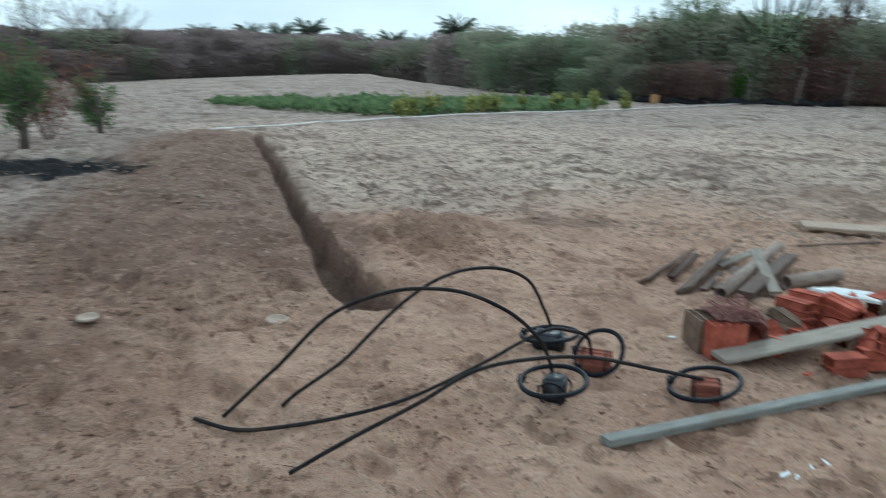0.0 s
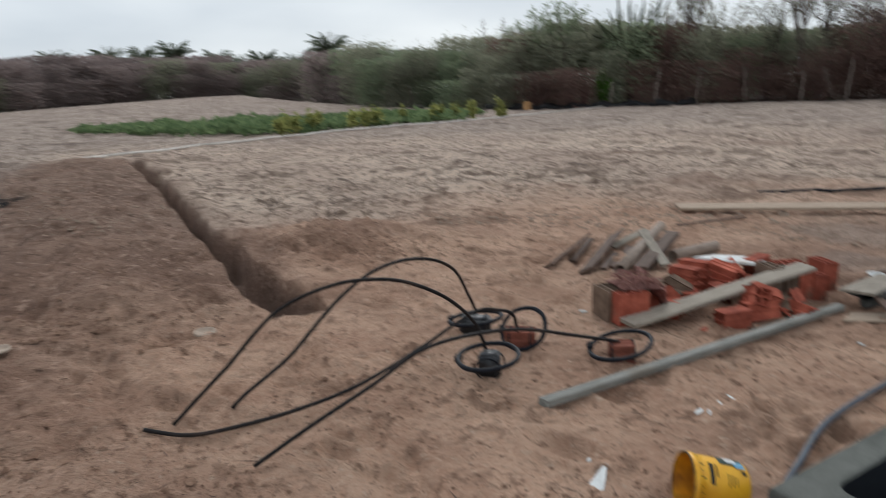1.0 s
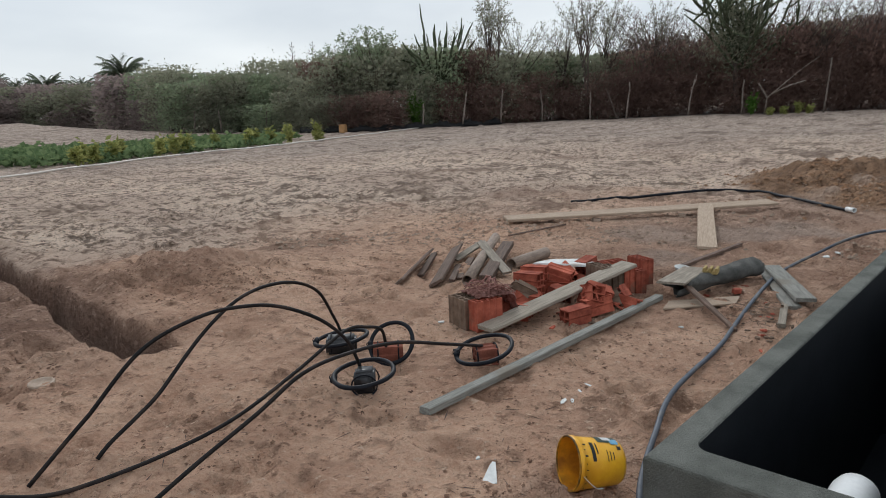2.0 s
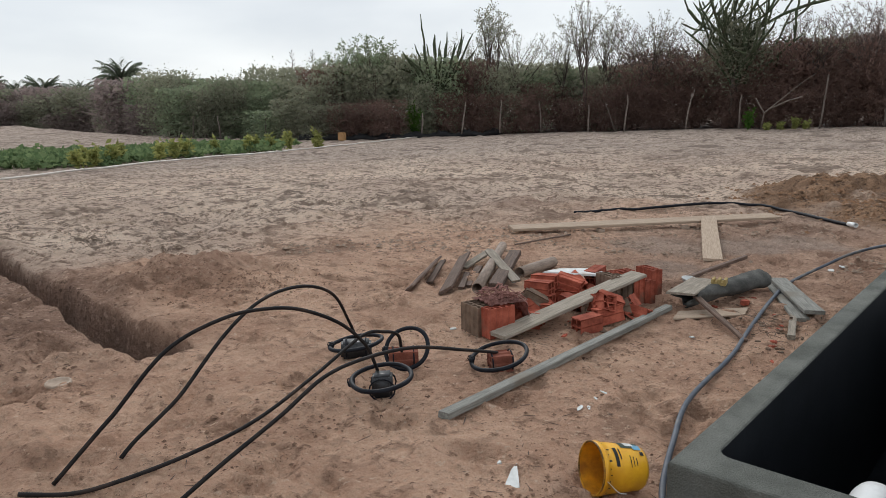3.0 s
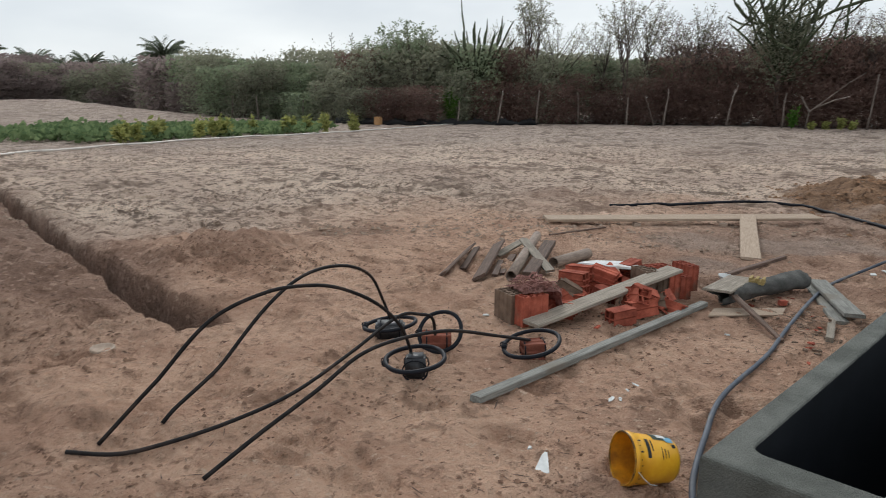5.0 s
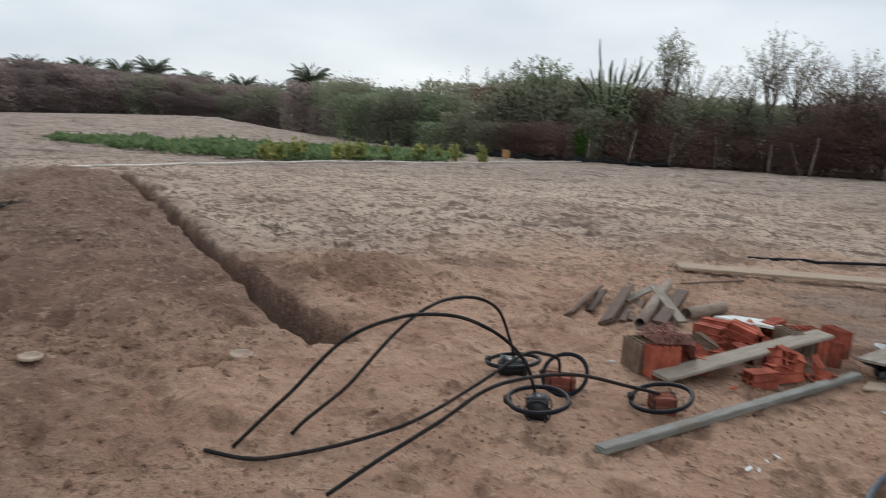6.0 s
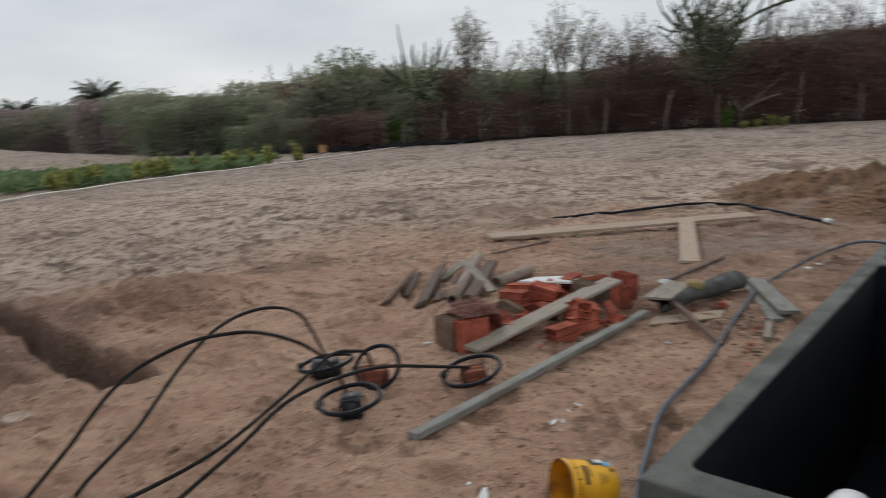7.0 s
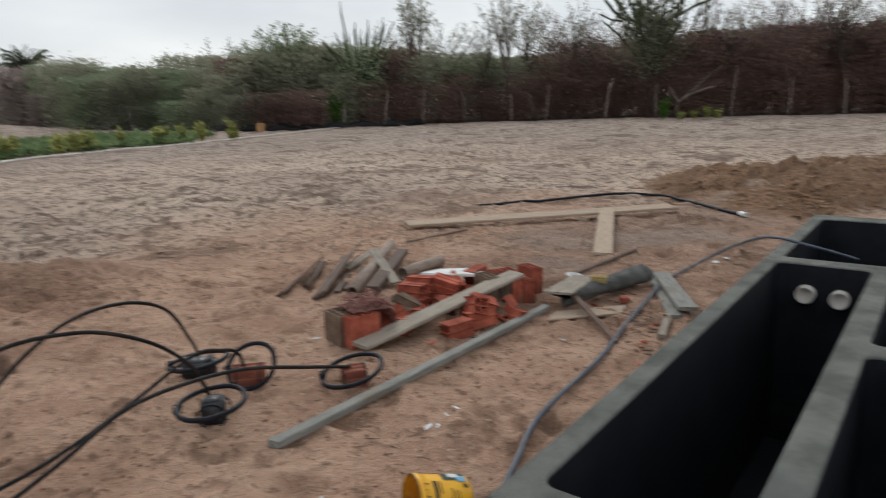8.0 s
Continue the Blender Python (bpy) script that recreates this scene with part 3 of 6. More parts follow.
def rounded(pts, n=10):
    """A smooth line through some points (Catmull-Rom)."""
    pts = [Vector(p) for p in pts]
    ext = [2 * pts[0] - pts[1]] + pts + [2 * pts[-1] - pts[-2]]
    out = []
    for a, b, c, d in zip(ext, ext[1:], ext[2:], ext[3:]):
        for i in range(n):
            t = i / n
            out.append(0.5 * ((2 * b) + (c - a) * t + (2 * a - 5 * b + 4 * c - d) * t * t + (3 * b - a - 3 * c + d) * t ** 3))
    return out + [pts[-1]]


def sweep(bm, line, radius, sides=8, closed=False, caps=True):
    """A round tube along a line; the radius may be one number or one for each point."""
    line = [Vector(p) for p in line]
    n = len(line)
    rad = radius if isinstance(radius, (list, tuple)) else [radius] * n
    ref, rings = None, []
    for i, p in enumerate(line):
        a, b = line[(i - 1) % n if closed or i else 0], line[(i + 1) % n if closed or i < n - 1 else n - 1]
        d = (b - a).normalized()
        if ref is None:
            ref = d.orthogonal().normalized()
        ref = (ref - d * ref.dot(d)).normalized()
        side = d.cross(ref)
        rings.append([bm.verts.new(p + rad[i] * (math.cos(k * math.tau / sides) * ref + math.sin(k * math.tau / sides) * side)) for k in range(sides)])
    for i in range(n if closed else n - 1):
        p, q = rings[i], rings[(i + 1) % n]
        if closed and i == n - 1:
            best = min(range(sides), key=lambda s: (p[0].co - q[s].co).length)
            q = q[best:] + q[:best]
        for k in range(sides):
            bm.faces.new((p[k], p[(k + 1) % sides], q[(k + 1) % sides], q[k]))
    if caps and not closed:
        bm.faces.new(rings[0][::-1])
        bm.faces.new(rings[-1])
    return bm


def tube_bm(line, radius, sides=8, closed=False, caps=True):
    return sweep(bmesh.new(), line, radius, sides, closed, caps)


def hollow_tube_bm(length, r, wall, sides=20, squash=1.0):
    """An open tube along x, lying with its underside at z = 0."""
    bm = bmesh.new()
    rings = []
    for x, q in ((0, r - wall), (0, r), (length * 0.35, r * 1.01), (length * 0.7, r * 0.99), (length, r), (length, r - wall), (length * 0.5, r - wall)):
        rings.append([bm.verts.new((x, q * math.cos(k * math.tau / sides), r * squash + squash * q * math.sin(k * math.tau / sides))) for k in range(sides)])
    for p, q in zip(rings, rings[1:] + rings[:1]):
        for k in range(sides):
            bm.faces.new((p[k], q[k], q[(k + 1) % sides], p[(k + 1) % sides]))
    bmesh.ops.recalc_face_normals(bm, faces=bm.faces)
    return bm


def board_bm(length, width, thick, seed=0, worn=0.004, taper=1.0, skew=0.0):
    """A sawn board along x from 0, centred on y, resting on z = 0, slightly crooked, with worn edges."""
    rng = random.Random(seed)
    bm = bmesh.new()
    n = max(3, int(length / 0.12))
    bow, twist = rng.uniform(-0.004, 0.004) * length, rng.uniform(-0.02, 0.02)
    c = min(worn, thick * 0.25)
    prof = [(-0.5, c), (-0.5 + c / width, 0), (0.5 - c / width, 0), (0.5, c), (0.5, thick - c), (0.5 - c / width, thick), (-0.5 + c / width, thick), (-0.5, thick - c)]
    rings = []
    for i in range(n + 1):
        t = i / n
        w = width * (1 + (taper - 1) * t) * (1 + rng.uniform(-0.012, 0.012))
        row = []
        for y, z in prof:
            yy = y * w
            x = t * length + (skew * yy if i in (0, n) else 0) + (rng.uniform(-0.004, 0.004) if i in (0, n) else 0)
            row.append(bm.verts.new((x, yy + bow * math.sin(t * math.pi) * 0.6, z + twist * yy * t + rng.uniform(-0.0008, 0.0008))))
        rings.append(row)
    for p, q in zip(rings, rings[1:]):
        for k in range(8):
            bm.faces.new((p[k], q[k], q[(k + 1) % 8], p[(k + 1) % 8]))
    bm.faces.new(rings[0])
    bm.faces.new(rings[-1][::-1])
    bmesh.ops.recalc_face_normals(bm, faces=bm.faces)
    return bm


def laid(a, b, lift=0.0, za=None, zb=None, roll=0.0):
    """The pose of a long thing that lies from a to b on the ground; za, zb: heights of its ends over the ground."""
    a3 = Vector((*a, gz(*a) + (lift if za is None else za)))
    b3 = Vector((*b, gz(*b) + (lift if zb is None else zb)))
    d = b3 - a3
    x = d.normalized()
    y = Vector((0, 0, 1)).cross(x).normalized()
    z = x.cross(y)
    m = Matrix((x, y, z)).transposed().to_4x4()
    return Matrix.Translation(a3) @ m @ Matrix.Rotation(radians(roll), 4, "X"), d.length


def board(name, a, b, width, thick, mat, label, lift=0.0, za=None, zb=None, roll=0.0, seed=0, category="plank", taper=1.0, skew=0.0):
    m, length = laid(a, b, lift, za, zb, roll)
    ob = part(name, board_bm(length, width, thick, seed, 0.004, taper, skew), mat)
    ob.matrix_world = m
    return tagged(ob, label, category)


def ring_bm(n=24, r=0.5, tube=0.02, sides=8, wave=0.0, seed=0):
    rng = random.Random(seed)
    ph = rng.uniform(0, 6)
    line = [(r * (1 + 0.05 * math.sin(2 * a + ph)) * math.cos(a), r * math.sin(a), wave * math.sin(a + ph)) for a in [math.tau * i / n for i in range(n)]]
    return tube_bm(line, tube, sides, True)


# ---- hollow clay bricks ----
def brick_bm(w=0.092, h=0.19, length=0.19, nx=2, ny=4, broken=0.0, seed=0, slots=1):
    """A clay block along z: w by h across, with nx by ny cells that run right through, and grooved sides."""
    rng = random.Random(seed)
    bm = bmesh.new()
    t = 0.0085
    cw, ch = (w - t * (nx + 1)) / nx, (h - t * (ny + 1)) / ny
    xs, ys = [0.0], [0.0]
    for i in range(nx):
        xs += [t + i * (cw + t), t + i * (cw + t) + cw]
    for j in range(ny):
        ys += [t + j * (ch + t), t + j * (ch + t) + ch]
    xs, ys = xs + [w], ys + [h]
    verts = {}

    def v(i, j, k):
        if (i, j, k) not in verts:
            z = 0 if k == 0 else length
            if broken and k == 1:
                z -= broken * length * (0.5 + 0.5 * math.sin(xs[i] * 60 + seed)) * rng.uniform(0.5, 1.0) * (ys[j] / h)
            verts[i, j, k] = bm.verts.new((xs[i] - w / 2, ys[j] - h / 2, z))
        return verts[i, j, k]

    for i in range(len(xs) - 1):
        for j in range(len(ys) - 1):
            cell = i % 2 == 1 and j % 2 == 1
            if not cell:
                bm.faces.new((v(i, j, 0), v(i, j + 1, 0), v(i + 1, j + 1, 0), v(i + 1, j, 0)))
                bm.faces.new((v(i, j, 1), v(i + 1, j, 1), v(i + 1, j + 1, 1), v(i, j + 1, 1)))
            else:
                loop = [(i, j), (i + 1, j), (i + 1, j + 1), (i, j + 1)]
                for a, b in zip(loop, loop[1:] + loop[:1]):
                    bm.faces.new((v(*a, 0), v(*b, 0), v(*b, 1), v(*a, 1)))
    ends_i, ends_j = len(xs) - 1, len(ys) - 1
    for i in range(ends_i):
        bm.faces.new((v(i, 0, 0), v(i + 1, 0, 0), v(i + 1, 0, 1), v(i, 0, 1)))
        bm.faces.new((v(i + 1, ends_j, 0), v(i, ends_j, 0), v(i, ends_j, 1), v(i + 1, ends_j, 1)))
    for j in range(ends_j):
        bm.faces.new((v(0, j + 1, 0), v(0, j, 0), v(0, j, 1), v(0, j + 1, 1)))
        bm.faces.new((v(ends_i, j, 0), v(ends_i, j + 1, 0), v(ends_i, j + 1, 1), v(ends_i, j, 1)))
    # shallow grooves along the sides: the rows over the webs stand back
    for (i, j, k), vert in verts.items():
        if i in (0, ends_i) and j not in (0, ends_j) and j % 2 == 0:
            vert.co.x *= 0.86
        if j in (0, ends_j) and i not in (0, ends_i) and i % 2 == 0:
            vert.co.y *= 0.935
    bmesh.ops.recalc_face_normals(bm, faces=bm.faces)
    return bm


BRICK_MESH = {}


def brick(m, label, mat, broken=0.0, seed=0, group="", h=0.19, ny=4):
    key = (mat.name, broken, seed, h)
    if key not in BRICK_MESH:
        ob = part("hollow_brick", brick_bm(h=h, ny=ny, broken=broken, seed=seed), mat)
        BRICK_MESH[key] = ob.data
    else:
        ob = new("hollow_brick", BRICK_MESH[key])
    ob.matrix_world = m
    return tagged(ob, label, "brick", group)


# ---- the sunken concrete tank ----
def tuv(u, v, z=0.0):
    c, s = math.cos(radians(6.7)), math.sin(radians(6.7))
    return Vector((1.155 + u * c + v * s, 0.928 + u * s - v * c, z))


def build_tank():
    us, vs = [0, 0.158, 1.90, 2.07, 3.62, 3.79, 5.58, TANK_U], [0, 0.102, 0.674, 0.805, 1.48, TANK_V]
    holes = {(i, 1) for i in (1, 2, 3)} | {(1, 3), (3, 3)} | {(5, j) for j in (1, 2, 3)}
    top, low = 0.20, -1.15
    bm = bmesh.new()
    vt = {}

    def v(i, j, z):
        if (i, j, z) not in vt:
            vt[i, j, z] = bm.verts.new(tuv(us[i], vs[j], z))
        return vt[i, j, z]

    nu, nv = len(us) - 1, len(vs) - 1
    for i in range(nu):
        for j in range(nv):
            if (i, j) in holes:
                f = bm.faces.new((v(i, j, low), v(i + 1, j, low), v(i + 1, j + 1, low), v(i, j + 1, low)))
                f.material_index = 1
                for (di, dj), (a, b) in (((-1, 0), ((i, j), (i, j + 1))), ((1, 0), ((i + 1, j), (i + 1, j + 1))), ((0, -1), ((i, j), (i + 1, j))), ((0, 1), ((i, j + 1), (i + 1, j + 1)))):
                    if (i + di, j + dj) not in holes:
                        f = bm.faces.new((v(*a, top), v(*b, top), v(*b, low), v(*a, low)))
                        f.material_index = 1
            else:
                bm.faces.new((v(i, j, top), v(i + 1, j, top), v(i + 1, j + 1, top), v(i, j + 1, top)))
    for i in range(nu):
        for j in (0, nv):
            bm.faces.new((v(i, j, top), v(i + 1, j, top), v(i + 1, j, low), v(i, j, low)))
    for j in range(nv):
        for i in (0, nu):
            bm.faces.new((v(i, j, top), v(i, j + 1, top), v(i, j + 1, low), v(i, j, low)))
    bmesh.ops.recalc_face_normals(bm, faces=bm.faces)
    upright = [e for e in bm.edges if abs(e.verts[0].co.z - e.verts[1].co.z) > 0.5 and len(e.link_faces) == 2 and all(f.material_index == 1 for f in e.link_faces)
               and e.calc_face_angle(0) > 0.5]
    bmesh.ops.bevel(bm, geom=upright, offset=0.055, segments=5, profile=0.5, affect="EDGES")
    rim = [e for e in bm.edges if all(abs(q.co.z - top) < 1e-4 for q in e.verts) and e.calc_face_angle(0) > 0.5]
    bmesh.ops.bevel(bm, geom=rim, offset=0.012, segments=2, profile=0.5, affect="EDGES")
    for f in bm.faces:
        c = f.calc_center_median()
        if c.z > top - 0.016:
            f.material_index = 0
        elif in_tank(c.x, c.y, 0.05):
            f.material_index = 1
    tank = thing("concrete_tank", Matrix.Identity(4), "grey concrete tank sunk in soil, chambers painted black inside", "tank")
    part("body", bm, (CONCRETE, TAR), tank)

    # short stubs through the cross wall, and two pipes from the near wall
    for v0, z0 in ((0.295, -0.01), (0.505, -0.02)):
        bm = bmesh.new()
        prof = [(0.0, 0.062), (-0.065, 0.062), (-0.075, 0.058), (-0.075, 0.051), (-0.045, 0.048), (-0.02, 0.0)]
        turned(bm, tuv(3.625, v0, z0), tuv(3.625, v0, z0) - tuv(2.625, v0, z0), [(-x, r) for x, r in prof][::1], 24, flip=True)
        part("pipe_stub", bm, PVC_DUSTY, tank, "white plastic pipe stub", True)
    for v0, z0, out in ((0.52, 0.012, 0.36), (0.52, -0.15, 0.22)):
        bm = bmesh.new()
        turned(bm, tuv(0.18, v0, z0), tuv(1.18, v0, z0) - tuv(0.18, v0, z0), [(0.0, 0.076), (out - 0.06, 0.076), (out - 0.02, 0.070), (out, 0.052), (out + 0.012, 0.02), (out + 0.014, 0.0)], 28)
        part("inlet_pipe", bm, PVC, tank, "white plastic inlet pipe with rounded end", True)


def turned(bm, origin, axis, prof, sides, flip=False):
    """Turns a profile of (along, radius) round an axis."""
    axis = Vector(axis).normalized() * (-1 if flip else 1)
    a = axis.orthogonal().normalized()
    b = axis.cross(a)
    rings = []
    for x, r in prof:
        rings.append([bm.verts.new(Vector(origin) + axis * x + r * (math.cos(k * math.tau / sides) * a + math.sin(k * math.tau / sides) * b)) for k in range(sides)])
    for p, q in zip(rings, rings[1:]):
        for k in range(sides):
            bm.faces.new((p[k], p[(k + 1) % sides], q[(k + 1) % sides], q[k]))
    bmesh.ops.remove_doubles(bm, verts=bm.verts, dist=1e-5)
    bmesh.ops.recalc_face_normals(bm, faces=bm.faces)
    return bm


build_tank()


# ---- bricks and timber by the tank ----
def stand(x, y, yaw, z=0.0, lean=0.0):
    return Matrix.Translation((x, y, gz(x, y) + z - 0.004)) @ Matrix.Rotation(radians(yaw), 4, "Z") @ Matrix.Rotation(radians(lean), 4, "X")


OLD = "weathered brown hollow clay brick standing on end"
RED = "red hollow clay brick standing on end in a stack"
for k, (a, b, yaw, mat) in enumerate([(0.10, 0.046, 0, CLAY_OLD), (0.10, 0.142, 1, CLAY_OLD), (0.10, 0.238, -1, CLAY_OLD), (0.245, 0.095, 90, CLAY)]):
    x, y = 2.05 + b * 0.97 + a * 0.02, 2.955 + b * -0.16 - a
    brick(stand(x, y, -9 + yaw), OLD if mat is CLAY_OLD else RED, mat, seed=1, group="stack of hollow bricks")
for k, (a, mat) in enumerate([(0.0, CLAY_OLD), (0.098, CLAY_OLD), (0.196, CLAY), (0.294, CLAY)]):
    brick(stand(3.24 + a * 0.94, 2.66 - a * 0.33, -19), OLD if mat is CLAY_OLD else RED, mat, seed=2, group="stack of hollow bricks by the sack")
brick(stand(3.66, 2.60, -19), RED, CLAY, seed=2, group="stack of hollow bricks by the sack")
brick(stand(3.47, 2.72, 71), RED, CLAY, seed=2, group="stack of hollow bricks by the sack")


def tossed(x, y, z, yaw, pitch, roll):
    """A brick thrown down: its cells run along the yaw, pitch tips that way up, roll turns it on its length."""
    return (Matrix.Translation((x, y, gz(x, y) + z)) @ Matrix.Rotation(radians(yaw), 4, "Z") @ Matrix.Rotation(radians(-pitch), 4, "Y")
            @ Matrix.Rotation(radians(90), 4, "Y") @ Matrix.Rotation(radians(roll), 4, "Z") @ Matrix.Translation((0, 0, -0.095)))


LOOSE = "red hollow clay brick lying in a loose heap"
HEAP = [  # x, y, height of the middle, yaw, pitch, roll, material, broken
    (2.60, 2.36, 0.047, 173, 0, 90, CLAY, 0.0), (2.83, 2.37, 0.046, -20, 6, 82, CLAY, 0.35), (2.98, 2.40, 0.05, -60, 20, 60, CLAY_OLD, 0.5),
    (2.88, 2.41, 0.075, 150, 22, 70, CLAY, 0.45), (2.95, 2.46, 0.06, 20, 10, 90, CLAY, 0.3), (2.43, 2.70, 0.045, -70, 0, 90, CLAY, 0.0), (2.50, 2.80, 0.10, -72, -20, 86, CLAY_OLD, 0.0), (2.58, 2.76, 0.05, -60, 0, 90, CLAY, 0.0),
    (2.72, 2.86, 0.047, -80, 0, 90, CLAY, 0.0), (2.71, 2.84, 0.135, -84, 0, 88, CLAY, 0.0), (2.72, 2.86, 0.215, -80, 3, 90, CLAY, 0.0), (2.91, 2.98, 0.06, -78, 0, 92, CLAY, 0.0), (2.90, 2.96, 0.15, -76, 4, 88, CLAY, 0.0),
    (3.02, 2.84, 0.16, -68, -14, 4, CLAY, 0.0), (3.00, 2.82, 0.06, -66, 0, 90, CLAY, 0.0), (2.86, 2.72, 0.05, 70, 0, 90, CLAY, 0.3), (3.14, 2.88, 0.13, 70, 20, 85, CLAY, 0.2), (3.18, 2.78, 0.05, 60, 0, 90, CLAY, 0.0),
    (3.38, 2.88, 0.14, 10, 4, 90, CLAY, 0.0), (3.40, 2.90, 0.045, 14, 0, 90, CLAY, 0.0), (3.10, 2.96, 0.045, 85, 0, 90, CLAY, 0.0), (3.30, 2.74, 0.05, 20, 0, 90, CLAY_OLD, 0.0)]
for k, (x, y, z, yaw, pitch, roll, mat, broken) in enumerate(HEAP):
    brick(tossed(x, y, z, yaw, pitch, roll), LOOSE if not broken else "broken piece of hollow clay brick in the heap", mat, broken, 3 + (k % 3 if broken else 0), group="heap of loose hollow bricks", h=0.108, ny=2)

for k, (x, y, z, yaw, pitch, roll, mat) in enumerate([(2.46, 2.76, 0.08, -30, 26, 60, CLAY), (2.58, 2.80, 0.12, 140, 30, 84, CLAY_OLD), (2.38, 2.74, 0.05, 10, 12, 30, CLAY), (2.66, 2.76, 0.06, 70, 18, 88, CLAY), (2.84, 2.42, 0.07, -110, 16, 70, CLAY),
                                                 (2.93, 2.44, 0.07, 40, 12, 50, CLAY), (3.02, 2.40, 0.05, -150, 12, 85, CLAY), (3.08, 2.33, 0.045, 100, 8, 20, CLAY), (3.13, 2.62, 0.05, -20, 10, 66, CLAY_OLD), (3.12, 2.41, 0.045, 200, 8, 40, CLAY)]):
    brick(tossed(x, y, z, yaw, pitch, roll), "broken piece of hollow clay brick in the heap", mat, 0.55 + 0.06 * (k % 4), 6 + k % 4, group="heap of loose hollow bricks", h=0.108, ny=2)


def shard(name, x, y, z, yaw, sx, sy, sz, mat, label, category, seed, group="", pitch=0.0):
    """A small flat broken piece with an uneven outline."""
    rng = random.Random(seed)
    n = rng.choice((5, 6, 7))
    bm = bmesh.new()
    ring = [(math.cos(math.tau * i / n) * rng.uniform(0.55, 1.0) * sx, math.sin(math.tau * i / n) * rng.uniform(0.55, 1.0) * sy) for i in range(n)]
    lo = [bm.verts.new((px, py, 0)) for px, py in ring]
    hi = [bm.verts.new((px * 0.93, py * 0.93, sz * rng.uniform(0.8, 1.1))) for px, py in ring]
    bm.faces.new(lo[::-1])
    bm.faces.new(hi)
    for i in range(n):
        bm.faces.new((lo[i], lo[(i + 1) % n], hi[(i + 1) % n], hi[i]))
    ob = part(name, bm, mat)
    ob.matrix_world = Matrix.Translation((x, y, gz(x, y) + z)) @ Matrix.Rotation(radians(yaw), 4, "Z") @ Matrix.Rotation(radians(pitch), 4, "Y")
    return tagged(ob, label, category, group)


rng = random.Random(5)
for k in range(64):
    x, y = rng.choice([(3.45, 1.55), (3.65, 1.68), (3.55, 1.60), (3.75, 1.72), (2.95, 2.5), (3.9, 2.05), (2.7, 2.45), (3.1, 1.42)])
    shard("brick_shard", x + rng.gauss(0, 0.13), y + rng.gauss(0, 0.07), 0.0, rng.uniform(0, 360), rng.uniform(0.012, 0.045), rng.uniform(0.008, 0.022), rng.uniform(0.004, 0.012),
          CLAY if k % 3 == 0 else CLAY_OLD, "small broken shard of red clay brick on soil", "brick shard", k, "shards of brick", rng.uniform(-12, 12))

rng = random.Random(15)
for k in range(26):
    x, y = rng.choice([(2.95, 2.38), (3.05, 2.40), (2.80, 2.38), (2.52, 2.78), (3.14, 2.44)])
    shard("brick_shard", x + rng.gauss(0, 0.07), y + rng.gauss(0, 0.05), rng.uniform(0.0, 0.03), rng.uniform(0, 360), rng.uniform(0.035, 0.075), rng.uniform(0.025, 0.05), rng.uniform(0.009, 0.014),
          CLAY if k % 4 else CLAY_OLD, "broken plate of red clay brick in the heap", "brick shard", 70 + k, "shards of brick", rng.uniform(-40, 40))

shard("brick_shard", 3.94, 1.99, 0.0, 12, 0.085, 0.04, 0.03, CLAY, "broken piece of red clay brick beside the rolled sack", "brick shard", 99, "shards of brick", 6)

board("timber_beam", (1.075, 1.985), (3.385, 2.265), 0.056, 0.036, WOOD_GREEN, "long grey cement-stained timber beam lying on the soil", 0.002, seed=1, category="beam")
board("plank", (2.045, 2.60), (3.395, 2.515), 0.14, 0.024, WOOD_GREY, "grey weathered plank leaning across the brick heap", za=0.012, zb=0.205, seed=2)
board("plank", (4.90, 5.20), (8.00, 3.56), 0.21, 0.03, WOOD_TAN, "long pale weathered board lying on two stones", za=0.045, zb=0.06, roll=5, seed=3, taper=1.1)
board("plank", (7.20, 4.02), (5.17, 2.885), 0.175, 0.025, WOOD_TAN, "short pale weathered board lying flat on the soil", za=0.075, zb=0.006, seed=4)
for x, y, s in ((5.82, 4.63, 1), (6.75, 4.07, 2)):
    shard("stone", x, y, -0.005, 20, 0.10, 0.06, 0.045, PLASTER, "pale flat stone propping the long board", "stone", 40 + s)
board("stick", (4.29, 4.56), (5.23, 4.60), 0.022, 0.016, WOOD_DARK, "thin dark stick lying on the soil", 0.022, seed=5, category="stick")
board("plank", (2.36, 3.86), (3.14, 4.42), 0.085, 0.02, WOOD_DARK, "short dark wooden board tipped on its edge", za=0.012, zb=0.05, roll=-38, seed=6)
board("plank", (2.70, 4.03), (3.06, 4.27), 0.06, 0.022, WOOD_DARK, "short dark wooden offcut", za=0.006, zb=0.05, roll=-12, seed=7)
board("plank", (2.55, 3.65), (3.32, 4.26), 0.12, 0.022, WOOD_DARK, "dark wooden board tipped on its edge", za=0.03, zb=0.06, roll=-30, seed=8)
board("plank", (2.68, 3.62), (3.05, 3.95), 0.05, 0.02, WOOD_DARK, "short dark wooden offcut", 0.004, seed=9)
board("plank", (3.16, 4.12), (3.62, 4.24), 0.07, 0.02, WOOD_GREY, "short grey wooden offcut", za=0.03, zb=0.07, roll=12, seed=10)
board("plank", (2.80, 3.68), (3.30, 4.06), 0.06, 0.018, WOOD_DARK, "short dark wooden offcut", 0.003, seed=11)
board("plank", (2.83, 3.40), (3.76, 4.06), 0.105, 0.045, WOOD_DARK, "dark thick plank lying on offcuts", za=0.012, zb=0.05, seed=12)
board("plank", (3.46, 4.10), (3.07, 3.40), 0.075, 0.02, WOOD_GREY, "grey thin plank lying across a tube", za=0.15, zb=0.03, roll=8, seed=13)
m, length = laid((2.66, 3.42), (3.90, 4.36), za=0.004, zb=0.05)
